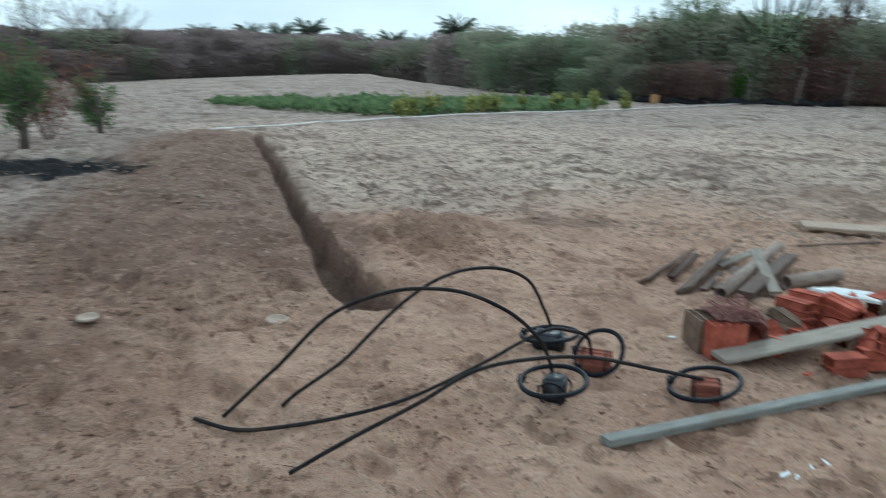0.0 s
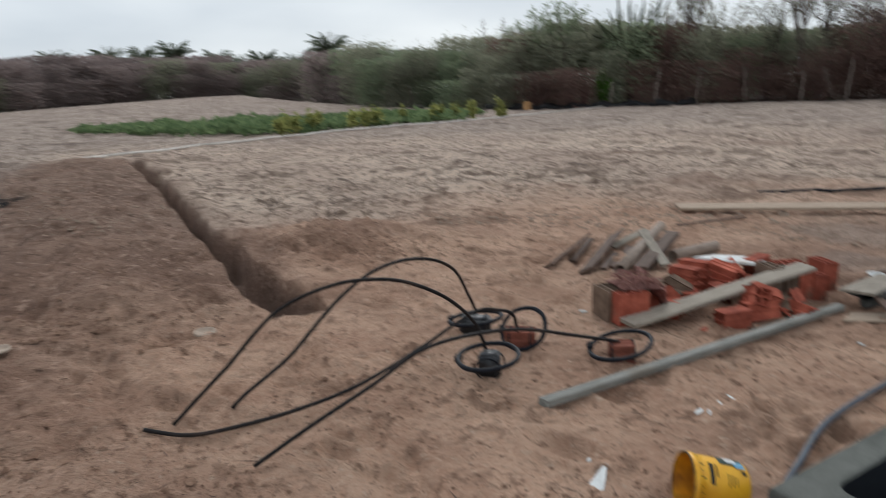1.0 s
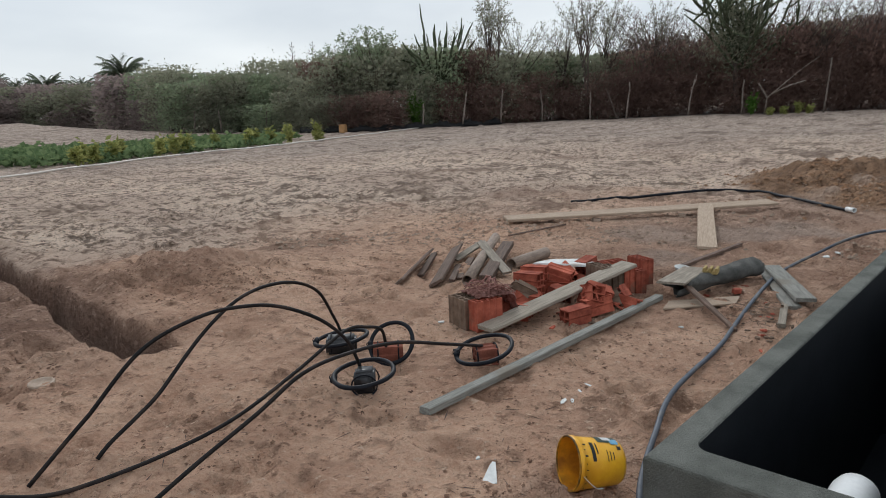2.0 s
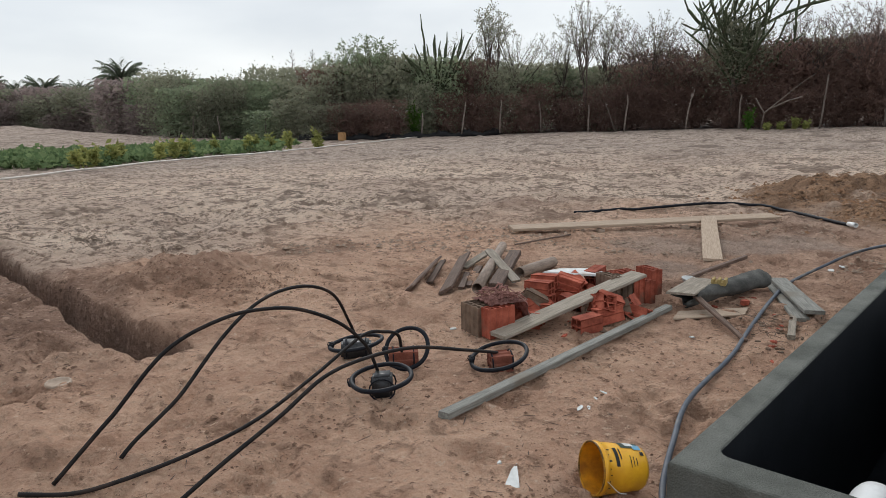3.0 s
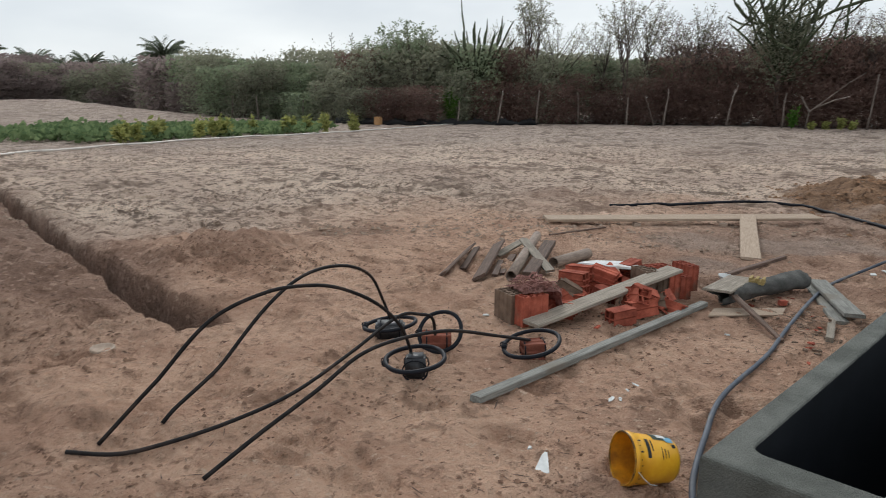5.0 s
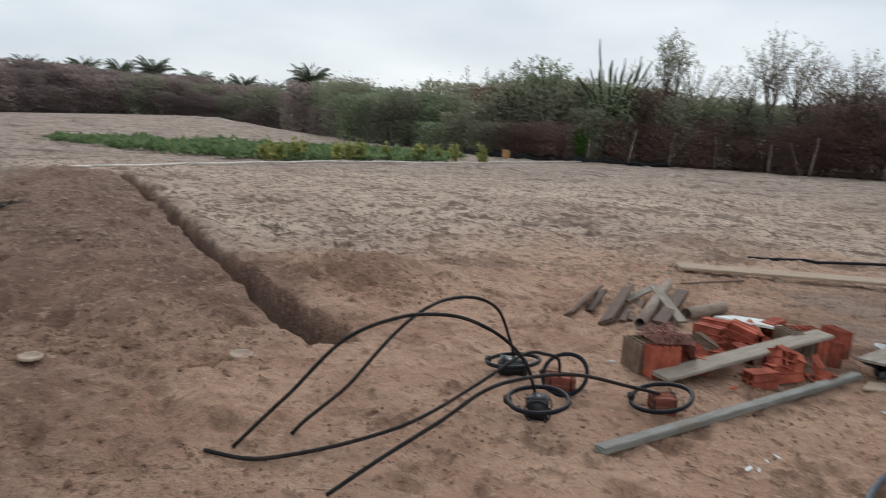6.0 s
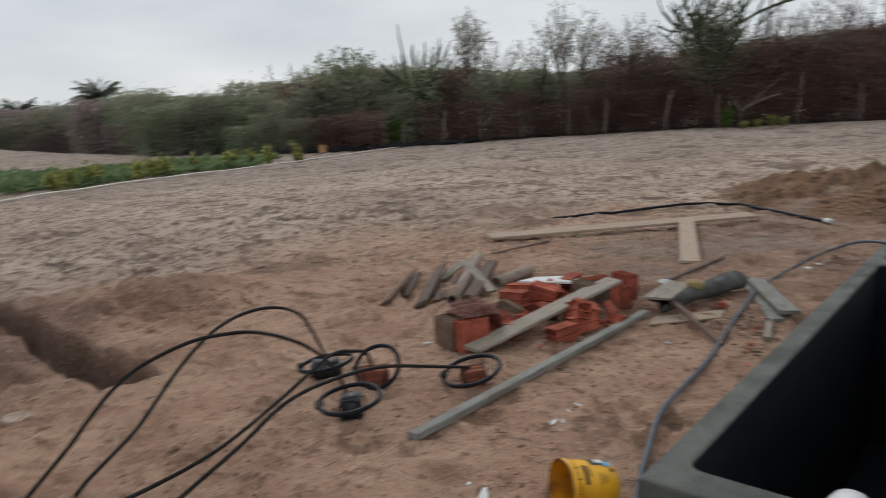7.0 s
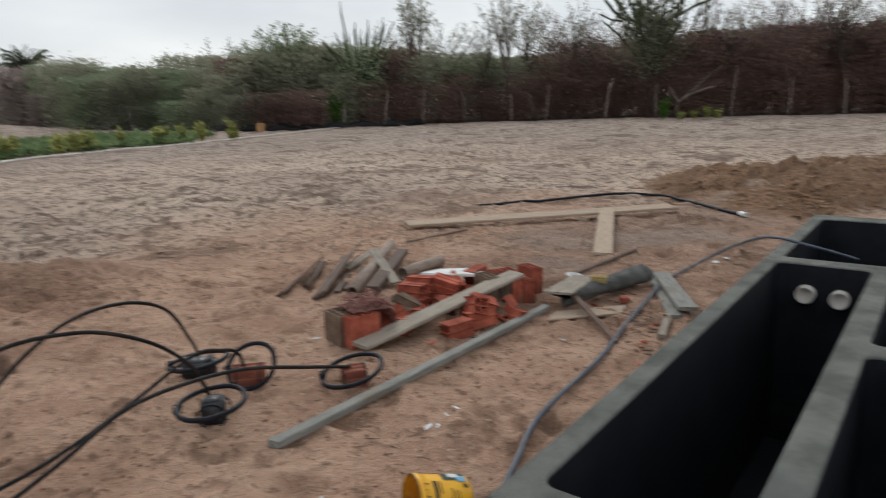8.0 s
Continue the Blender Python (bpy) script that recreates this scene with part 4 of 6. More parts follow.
ob = part("tube", hollow_tube_bm(length, 0.042, 0.005), TUBE_TAN, None, "", True)
ob.matrix_world = m
tagged(ob, "dusty tan plastic tube lying among planks", "tube")
m, length = laid((3.34, 3.62), (3.90, 3.73), lift=0.0)
ob = part("tube", hollow_tube_bm(length, 0.048, 0.006), TUBE_TAN, None, "", True)
ob.matrix_world = m
tagged(ob, "short dusty brown tube lying on the soil", "tube")

# cement sack, roll and boards by the tank
board("plank", (3.27, 2.14), (3.75, 1.89), 0.155, 0.014, WOOD_TAN, "tan board lying flat on the soil", 0.003, seed=14, skew=0.9)
board("stick", (3.56, 2.16), (3.17, 1.62), 0.048, 0.02, WOOD_DARK, "grey split stick lying across a tan board", za=0.06, zb=0.003, seed=15, category="stick", taper=0.6)
board("stick", (4.34, 2.66), (5.50, 2.735), 0.05, 0.03, WOOD_DARK, "dark grey stick lying on the soil", 0.002, seed=16, category="stick", taper=0.7)
board("plank", (4.74, 2.11), (3.88, 1.50), 0.125, 0.026, WOOD_GREEN, "grey-green wet board lying beside the tank", za=0.03, zb=0.03, seed=17)
board("plank", (4.76, 2.19), (3.83, 1.555), 0.095, 0.026, WOOD_GREEN, "grey-green wet board under another board", 0.002, seed=18)
board("plank", (3.96, 1.665), (3.37, 1.435), 0.045, 0.03, WOOD_GREY, "short grey board lying beside the tank", 0.002, seed=19)


def build_roll():
    """A grey sack rolled into a slack tube, its open end crumpled."""
    a, b = Vector((3.56, 2.22)), Vector((4.50, 2.14))
    ang = math.degrees(math.atan2(b.y - a.y, b.x - a.x))
    bm = bmesh.new()
    n, k = 22, 26
    length = (b - a).length
    outer, inner = [], []
    for i in range(n + 1):
        t = i / n
        ro, ri = [], []
        for j in range(k):
            q = math.tau * j / k
            r = 0.082 * (1 + 0.20 * noise.noise((t * 4, math.cos(q) * 1.3, math.sin(q) * 1.3)) + 0.10 * noise.noise((t * 15, math.cos(q) * 3, math.sin(q) * 3)) + 0.26 * (1 - t) ** 3 * math.sin(3 * q + 0.6))
            x = t * length - (0.05 * (1 + math.sin(2 * q)) if i == 0 else 0)
            flat = 0.62 + 0.22 * t
            ro.append(bm.verts.new((x, r * 1.08 * math.cos(q), 0.068 + r * flat * math.sin(q))))
            ri.append(bm.verts.new((x, (r - 0.008) * 1.08 * math.cos(q), 0.068 + (r - 0.008) * flat * math.sin(q))))
        outer.append(ro)
        inner.append(ri)
    for p, q in zip(outer, outer[1:]):
        for j in range(k):
            bm.faces.new((p[j], q[j], q[(j + 1) % k], p[(j + 1) % k]))
    for p, q in zip(inner, inner[1:]):
        for j in range(k):
            bm.faces.new((p[(j + 1) % k], q[(j + 1) % k], q[j], p[j]))
    for p, q in ((outer[0], inner[0]), (inner[-1], outer[-1])):
        for j in range(k):
            bm.faces.new((p[j], p[(j + 1) % k], q[(j + 1) % k], q[j]))
    bmesh.ops.recalc_face_normals(bm, faces=bm.faces)
    ob = part("sack_roll", bm, FELT, None, "", True)
    ob.matrix_world = Matrix.Translation((a.x, a.y, gz(a.x, a.y) - 0.004)) @ Matrix.Rotation(radians(ang), 4, "Z") @ Matrix.Rotation(radians(1.5), 4, "Y")
    tagged(ob, "grey cement sack rolled into a slack open tube", "sack roll")


build_roll()
board("plank", (3.42, 2.20), (3.93, 2.30), 0.17, 0.018, WOOD_GREY, "grey board lying on top of the rolled sack", za=0.134, zb=0.134, roll=4, seed=20, skew=-0.5)


def notched_block():
    ob = thing("notched_block", Matrix.Translation((3.90, 2.17, gz(3.9, 2.17) + 0.136)) @ Matrix.Rotation(radians(20), 4, "Z"), "small pale notched wooden block on the rolled sack", "block")
    for k in range(5):
        bm = board_bm(0.09, 0.02, 0.045 if k % 2 == 0 else 0.025, k)
        p = part("tooth", bm, STRAW, ob)
        p.location = (-0.045, (k - 2) * 0.0205, 0)


notched_block()


def bowl(x, y, r, label):
    bm = bmesh.new()
    turned(bm, (0, 0, 0), (0, 0, 1), [(0.004, 0.0), (0.004, r * 0.55), (r * 0.30, r * 0.86), (r * 0.62, r), (r * 0.66, r * 1.03), (r * 0.63, r * 0.94), (r * 0.3, r * 0.8), (0.014, r * 0.5), (0.014, 0.0)], 24)
    ob = part("bowl", bm, WHITE, None, "", True)
    ob.matrix_world = Matrix.Translation((x, y, gz(x, y))) @ Matrix.Rotation(radians(8), 4, "X")
    tagged(ob, label, "bowl")


bowl(4.21, 2.58, 0.062, "small white plastic bowl on the soil")
shard("foam_sheet", 3.24, 2.93, 0.20, -34, 0.30, 0.15, 0.014, WHITE, "white broken foam sheet lying on the bricks", "sheet", 13, "", 3)


def build_net():
    """A crumpled brown net bag on top of the old bricks, hanging over one side."""
    bm = bmesh.new()
    n, k = 30, 22
    grid = []
    for i in range(n + 1):
        row = []
        for j in range(k + 1):
            u, v = i / n, j / k
            x, y = -0.13 + u * 0.40, (v - 0.5) * 0.25
            over = max(0.0, x - 0.115)
            z = 0.006 + 0.034 * abs(noise.noise((u * 5, v * 16, 3))) + 0.012 * noise.noise((u * 3, v * 3, 8)) + 0.022 * math.exp(-((x / 0.10) ** 2 + (y / 0.06) ** 2))
            z -= 1.15 * over
            row.append(bm.verts.new((min(x, 0.125) + over * 0.22 + 0.025 * max(0.0, math.sin(v * 19)) * min(1.0, over * 12) + 0.014 * noise.noise((u * 6, v * 6, 1)), y + 0.025 * noise.noise((u * 4, v * 4, 5)), z)))
        grid.append(row)
    for p, q in zip(grid, grid[1:]):
        for j in range(k):
            bm.faces.new((p[j], q[j], q[j + 1], p[j + 1]))
    bmesh.ops.solidify(bm, geom=bm.faces[:], thickness=0.004)
    # loose strands folded over the cloth, some hanging down the side
    nr = random.Random(8)
    for k in range(30):
        x, y, a = nr.uniform(-0.12, 0.08), nr.uniform(-0.10, 0.10), nr.uniform(-0.6, 0.6)
        line = []
        for i in range(9):
            over = max(0.0, x - 0.125)
            line.append((min(x, 0.128) + over * 0.18, y, 0.036 + 0.026 * math.sin(i * 0.8 + k) - 1.0 * over))
            a += nr.uniform(-0.7, 0.7)
            x, y = x + 0.034 * math.cos(a), y + 0.024 * math.sin(a)
        sweep(bm, rounded(line, 3), 0.0035, 5)
    ob = part("net_bag", bm, NETTING, None, "", True)
    ob.matrix_world = Matrix.Translation((2.245, 2.79, gz(2.2, 2.8) + 0.192)) @ Matrix.Rotation(radians(-12), 4, "Z")
    tagged(ob, "crumpled brown-red net bag lying on old bricks", "net bag")


build_net()


# ---- yellow bucket ----
def build_bucket():
    rim, base = Vector((1.085, 1.185, 0)), Vector((1.252, 1.104, 0))
    rim.z, base.z = gz(1.085, 1.185) + 0.094, gz(1.252, 1.104) + 0.080
    x = (base - rim).normalized()
    y = Vector((0, 0, 1)).cross(x).normalized()
    m = Matrix((x, y, x.cross(y))).transposed().to_4x4()
    length = (base - rim).length
    ob = thing("bucket", Matrix.Translation(rim) @ m, "yellow plastic bucket lying open on its side, tar-smeared", "bucket")

    def r_at(t):
        return 0.094 - 0.014 * t / length

    bm = bmesh.new()
    turned(bm, (0, 0, 0), (1, 0, 0), [(0.0, 0.091), (0.002, 0.096), (0.02, r_at(0.02) + 0.004), (0.022, r_at(0.02)), (0.05, r_at(0.05)), (0.1, r_at(0.1)), (length - 0.012, r_at(length)), (length, r_at(length) - 0.006), (length - 0.004, 0.05), (length - 0.004, 0.0)], 40)
    shell = part("shell", bm, YELLOW, ob, "", True)
    bm = bmesh.new()
    turned(bm, (0, 0, 0), (1, 0, 0), [(0.001, 0.090), (0.03, 0.088), (0.1, 0.083), (length - 0.02, 0.077), (length - 0.016, 0.03), (length - 0.016, 0.0)], 40)
    part("lining", bm, BUCKET_IN, ob, "orange inside smeared with black tar", True)
    part("rim", ring_bm_x(0.0, 0.094, 0.0035), INK_RIM, ob, "rim smeared with tar", True)

    def patch(name, x0, x1, a0, a1, mat, lift=0.0012, label=""):
        bm2 = bmesh.new()
        rows = []
        for i in range(5):
            xx = x0 + (x1 - x0) * i / 4
            rows.append([bm2.verts.new((xx, -(r_at(xx) + lift) * math.sin(radians(a)), (r_at(xx) + lift) * math.cos(radians(a)))) for a in [a0 + (a1 - a0) * j / 8 for j in range(9)]])
        for p, q in zip(rows, rows[1:]):
            for j in range(8):
                bm2.faces.new((p[j], q[j], q[j + 1], p[j + 1]))
        part(name, bm2, mat, shell, label, True)

    # tar drips below the rim
    drip = random.Random(4)
    for k in range(16):
        a = -60 + 15 * k + drip.uniform(-5, 5)
        patch("tar_drip", 0.024, 0.026 + 0.012 * drip.random(), a, a + drip.uniform(1.5, 4), INK, 0.0014, "black tar drip")
    # brand word and small print as plain bars; a picture field in dark green, white and blue
    patch("print_bar", 0.052, 0.066, 14, 60, INK, label="black printed bar")
    patch("print_bar", 0.073, 0.078, 16, 44, INK, label="black printed bar")
    for k in range(3):
        patch("print_bar", 0.112 + 0.012 * k, 0.115 + 0.012 * k, 34 + 3 * k, 62 - 2 * k, INK, label="thin printed line")
    patch("picture_field", 0.092, 0.172, -34, 12, INK_GREEN, label="dark green printed picture")
    patch("picture_field", 0.115, 0.150, -16, 4, WHITE, 0.0022, "white printed field")
    patch("picture_field", 0.140, 0.172, -2, 18, INK_BLUE, 0.0018, "blue printed field")
    patch("picture_field", 0.158, 0.172, 24, 34, INK, 0.0018, "round black printed mark")
    bm = tube_bm(rounded([(0.012, -0.098, 0.0), (0.06, -0.100, -0.04), (0.10, -0.085, -0.055), (0.12, -0.05, -0.074), (0.09, -0.01, -0.086)], 6), 0.0018, 6)
    part("handle", bm, WHITE, ob, "thin wire handle", True)


def ring_bm_x(x, r, tube, n=40):
    return tube_bm([(x, r * math.cos(math.tau * i / n), r * math.sin(math.tau * i / n)) for i in range(n)], tube, 6, True)


INK_RIM = surface("tar_smeared_rim", (0.05, 0.03, 0.012), (0.55, 0.25, 0.01), 16, 60, 0.5)
build_bucket()

bm = bmesh.new()
lo = [bm.verts.new((x, y, 0)) for x, y in ((0.095, 0.0), (0.05, 0.016), (-0.055, 0.034), (-0.07, -0.004), (-0.05, -0.024), (0.03, -0.012))]
hi = [bm.verts.new((v.co.x * 0.97, v.co.y * 0.97, 0.0035 + 0.004 * (v.co.x > 0))) for v in lo]
bm.faces.new(lo[::-1])
bm.faces.new(hi)
for i in range(6):
    bm.faces.new((lo[i], lo[(i + 1) % 6], hi[(i + 1) % 6], hi[i]))
ob = part("plastic_shard", bm, WHITE)
ob.matrix_world = Matrix.Translation((0.955, 1.44, gz(0.955, 1.44) + 0.006)) @ Matrix.Rotation(radians(38), 4, "Z") @ Matrix.Rotation(radians(-6), 4, "Y")
tagged(ob, "white torn pointed plastic piece on the soil", "litter")
for k, (x, y, s) in enumerate([(1.665, 1.685, 0.040), (1.70, 1.662, 0.028), (1.79, 1.69, 0.026), (1.85, 1.682, 0.034)]):
    shard("plastic_chip", x, y, 0.004, 25 + 18 * k, s * 1.1, s * 0.36, 0.002, WHITE, "small white broken chip on the soil", "litter", 20 + k, "white chips")
for k, (x, y, s) in enumerate([(5.69, 2.06, 0.07), (5.84, 2.02, 0.055), (2.97, 1.85, 0.022), (2.02, 2.98, 0.03), (0.99, 1.555, 0.02)]):
    shard("plastic_chip", x, y, 0.004, 50 * k, s, s * 0.5, 0.008, WHITE, "small white broken scrap on the soil", "litter", 30 + k, "white scraps")


def lid(x, y, r):
    bm = bmesh.new()
    turned(bm, (0, 0, 0), (0, 0, 1), [(0.0, r), (0.010, r), (0.012, r * 0.95), (0.012, r * 0.82), (0.005, r * 0.78), (0.005, 0.0)], 28)
    ob = part("lid", bm, PLASTER, None, "", True)
    ob.matrix_world = Matrix.Translation((x, y, gz(x, y) + 0.014)) @ Matrix.Rotation(radians(3), 4, "X")
    tagged(ob, "round pale dusty lid pressed into the soil", "lid", "pale lids")


lid(-0.12, 3.58, 0.062)
lid(-1.13, 3.78, 0.058)


# ---- hoses: four rings tied to bricks, each with its feed pipe ----
def over_soil(line, clear):
    """The line, lifted gently where it would dip into the soil."""
    line = [Vector(p) for p in line]
    low = np.array([0.0 if in_tank(p.x, p.y, -0.06) else max(0.0, gz(p.x, p.y) + clear - p.z) for p in line])
    pad = np.pad(low, 4, mode="edge")
    high = np.array([pad[i:i + 9].max() for i in range(len(low))])
    pad = np.pad(high, 4, mode="edge")
    return [p + Vector((0, 0, pad[i:i + 9].mean())) for i, p in enumerate(line)]


def on_ground(pts):
    return [(x, y, gz(x, y) + h) for x, y, h in pts]


def ring_set(name, cx, cy, r, lift, tip, tip_dir, feed, brick_mat, brick_yaw, brick_len, label, tube=0.0115, mat=HOSE, brick_at=(0, 0), flat=True):
    base = gz(cx, cy)
    ob = thing(name, Matrix.Translation((cx, cy, base)), label, "hose ring", "hose rings tied to bricks")
    d = radians(tip_dir)
    axis = Vector((-math.sin(d), math.cos(d), 0))
    rot = Matrix.Rotation(radians(-tip), 4, axis)
    p = part("ring", ring_bm(36, r, tube, 10, 0.012, int(cx * 100)), mat, ob, "", True)
    p.matrix_local = Matrix.Translation((0, 0, lift)) @ rot
    if brick_mat is CLAY_TARRED:
        bm = bmesh.new()
        bmesh.ops.create_cube(bm, size=1)
        bmesh.ops.scale(bm, vec=(0.092, 0.098, brick_len), verts=bm.verts)
        bmesh.ops.translate(bm, vec=(0, 0, brick_len / 2), verts=bm.verts)
        bmesh.ops.bevel(bm, geom=bm.edges[:], offset=0.012, segments=2, affect="EDGES")
        bmesh.ops.subdivide_edges(bm, edges=bm.edges[:], cuts=1, use_grid_fill=True)
        for q in bm.verts:
            q.co += Vector(noise.noise_vector(q.co * 30)) * 0.006
        b = part("brick", bm, brick_mat, ob, "tar-covered brick", True)
    else:
        b = part("brick", brick_bm(0.09, 0.10, brick_len, 2, 2), brick_mat, ob)
    turn = Matrix.Rotation(radians(90), 4, "Y") if flat else Matrix.Identity(4)
    b.matrix_local = Matrix.Translation((brick_at[0], brick_at[1], 0.046 if flat else 0.0)) @ Matrix.Rotation(radians(brick_yaw), 4, "Z") @ turn @ Matrix.Translation((0, 0, -brick_len / 2 if flat else 0))
    line = [q - Vector((cx, cy, base)) for q in over_soil(rounded(feed, 9), tube * 0.3)]
    part("feed_pipe", tube_bm(line, tube * 0.74, 10), HOSE_DUSTY if mat is HOSE else mat, ob, "", True)
    # ties where ring and brick meet, and the joint of the ring
    for s in (-1, 1):
        c = Vector((brick_at[0] + 0.055 * s * math.cos(radians(brick_yaw)), brick_at[1] + 0.055 * s * math.sin(radians(brick_yaw)), 0.05))
        loop = [c + Vector((0.004 * math.sin(7 * a), 0, 0)) + Matrix.Rotation(radians(brick_yaw), 3, "Z") @ Vector((0, 0.062 * math.cos(a), 0.055 * math.sin(a))) for a in [math.tau * i / 14 for i in range(14)]]
        part("tie", tube_bm(loop, 0.0042, 6, True), HOSE, ob, "black rubber tie", True)
    a0 = 2.4
    joint = [Vector((r * math.cos(a0 + t), r * math.sin(a0 + t), 0)) for t in (-0.18, -0.09, 0, 0.09, 0.18)]
    j = part("joint", tube_bm(joint, tube * 1.3, 10), HOSE, ob, "black pipe joint", True)
    j.matrix_local = Matrix.Translation((0, 0, lift)) @ rot
    knot = [(joint[2] + Vector((0.012 * math.cos(a * 3), 0.016 * math.sin(a * 2), 0.018 * math.sin(a * 3)))) for a in [math.tau * i / 20 for i in range(20)]]
    part("knot", tube_bm(knot, 0.003, 6, True), HOSE, j, "knotted black cord", True)


def arch(a, b, pts):
    """Points (along, z) in the upright plane through a and b."""
    a, b = Vector(a), Vector(b)
    d = (b - a).normalized()
    return [(a.x + d.x * s, a.y + d.y * s, z) for s, z in pts]


P3 = arch((-0.368, 2.505), (1.075, 2.455), [(0.0, 0.03), (0.23, 0.265), (0.45, 0.47), (0.69, 0.55), (0.89, 0.55), (1.05, 0.51), (1.23, 0.41), (1.36, 0.28), (1.415, 0.16), (1.435, 0.09)])
P4 = arch((-0.126, 2.49), (1.301, 2.992), [(-0.01, 0.0), (0.24, 0.19), (0.56, 0.42), (0.82, 0.52), (1.10, 0.51), (1.32, 0.41), (1.44, 0.23), (1.49, 0.13), (1.50, 0.07)])
P1 = on_ground([(-0.48, 2.49, 0.014), (-0.34, 2.40, 0.014), (-0.20, 2.36, 0.022), (0.07, 2.34, 0.042), (0.37, 2.36, 0.08), (0.72, 2.47, 0.17), (1.05, 2.56, 0.24), (1.20, 2.575, 0.25), (1.285, 2.58, 0.20), (1.335, 2.62, 0.10)])
P2 = arch((-0.131, 2.038), (1.724, 2.294), [(0.0, 0.05), (0.23, 0.14), (0.49, 0.23), (0.72, 0.32), (0.97, 0.33), (1.26, 0.29), (1.60, 0.18), (1.78, 0.12), (1.88, 0.085)])
ring_set("hose_ring", 1.262, 2.95, 0.145, 0.08, 6, -20, P4, CLAY_TARRED, -35, 0.17, "black hose ring tied to a tarred brick with arched pipe")
ring_set("hose_ring", 1.385, 2.64, 0.118, 0.10, 42, 38, P1, CLAY_DIRTY, -36, 0.16, "black hose ring propped on a red brick with pipe", brick_at=(-0.01, 0.02))
ring_set("hose_ring", 1.03, 2.385, 0.150, 0.105, 9, -35, P3, CLAY_TARRED, 50, 0.115, "black hose ring tied to a tarred block with arched pipe", brick_at=(0.02, 0.02), flat=False)
ring_set("hose_ring", 1.735, 2.285, 0.150, 0.075, 9, 0, P2, CLAY_DIRTY, -30, 0.12, "black hose ring tied to half a red brick with pipe", brick_at=(0.0, -0.01))


def loose_hose(name, pts, r, mat, label):
    ob = part(name, tube_bm(over_soil(rounded(pts, 9), -0.1 * r), r, 10), mat, None, "", True)
    tagged(ob, label, "hose")
    return ob


GREY = on_ground([(0.93, 0.80, 0.022), (1.10, 0.905, 0.022), (1.302, 1.03, 0.018), (1.489, 1.122, 0.018), (1.68, 1.207, 0.018), (1.881, 1.293, 0.018), (2.115, 1.377, 0.018), (2.417, 1.455, 0.018), (2.642, 1.50, 0.018), (2.924, 1.565, 0.018), (3.298, 1.673, 0.018), (4.03, 1.864, 0.018), (4.543, 1.985, 0.018), (5.10, 2.10, 0.018)])
GREY += [(5.44, 2.03, -0.02), (5.64, 1.90, 0.07), (5.58, 1.66, 0.18), (5.36, 1.44, 0.245), (5.28, 1.25, 0.235), (5.42, 1.08, 0.17), (5.75, 0.97, 0.06)]
loose_hose("grey_hose", GREY, 0.0125, HOSE_GREY, "blue-grey hose running over soil into the tank")
FAR_LINE = [Vector(q) for q in rounded([(x, y, 0) for x, y in ((6.97, 5.93), (7.38, 5.56), (8.24, 5.26), (9.00, 4.92), (9.17, 4.35), (8.83, 3.66), (8.43, 3.13), (8.18, 2.76))], 5)]
FAR_Z = [gz(q.x, q.y) + 0.014 for q in FAR_LINE]
FAR = [(q.x, q.y, 0.006 + sum(FAR_Z[max(0, i - 14):i + 15]) / len(FAR_Z[max(0, i - 14):i + 15])) for i, q in enumerate(FAR_LINE)]
FAR_END = ((8.19, 2.77), (8.04, 2.60))
loose_hose("black_pipe", FAR, 0.020, HOSE, "black pipe lying in a bend on the soil")
m, _ = laid(FAR_END[0], FAR_END[1], lift=0.012)
ob = part("pipe_socket", hollow_tube_bm(0.15, 0.028, 0.006), PVC, None, "", True)
ob.matrix_world = m
tagged(ob, "white plastic socket on the end of a pipe", "pipe socket")


# ---- white pipe along the vegetable bed ----
def build_water_pipe():
    line = [(-1.2, 15.9), (-0.68, 16.85), (1.61, 19.44), (4.31, 21.31), (7.84, 23.4), (12.09, 24.49), (17.5, 27.2), (24.19, 30.81)]
    for k, (a, b) in enumerate(zip(line, line[1:])):
        n = max(2, int(math.dist(a, b) / 0.7))
        pts = [(a[0] + (b[0] - a[0]) * i / n, a[1] + (b[1] - a[1]) * i / n) for i in range(n + 1)]
        pts = [(x, y, float(base_height(np.array(x), np.array(y))) + 0.055 + 0.012 * math.sin(i * 1.7 + k)) for i, (x, y) in enumerate(pts)]
        ob = part("water_pipe", tube_bm(pts, 0.028, 8), PVC_DUSTY, None, "", True)
        tagged(ob, "length of white plastic water pipe on the soil", "water pipe", "water pipe lengths")


build_water_pipe()


# ---- plants ----
def leaves_mesh(centers, size, rng, up=0.4, aspect=0.55, blade=False):
    """Small leaf blades round the given points, each a bent pair of triangles."""
    n = len(centers)
    c = np.asarray(centers)
    d = rng.normal(size=(n, 3))
    d[:, 2] = d[:, 2] * 0.6 + up
    d /= np.linalg.norm(d, axis=1)[:, None]
    s = np.cross(d, rng.normal(size=(n, 3)))
    s /= np.linalg.norm(s, axis=1)[:, None] + 1e-9
    L = size * rng.uniform(0.6, 1.35, (n, 1))
    if blade:
        v = np.stack([c - s * L * aspect * 0.5, c + s * L * aspect * 0.5, c + d * L], 1).reshape(-1, 3)
        return v, (np.arange(n)[:, None] * 3 + np.array([0, 1, 2])).tolist()
    nrm = np.cross(d, s) * 0.12
    v = np.stack([c, c + d * L * 0.5 + s * L * aspect * 0.5 + nrm * L, c + d * L, c + d * L * 0.5 - s * L * aspect * 0.5 + nrm * L], 1).reshape(-1, 3)
    f = (np.arange(n)[:, None] * 4 + np.array([0, 1, 2, 3])).tolist()
    return v, f


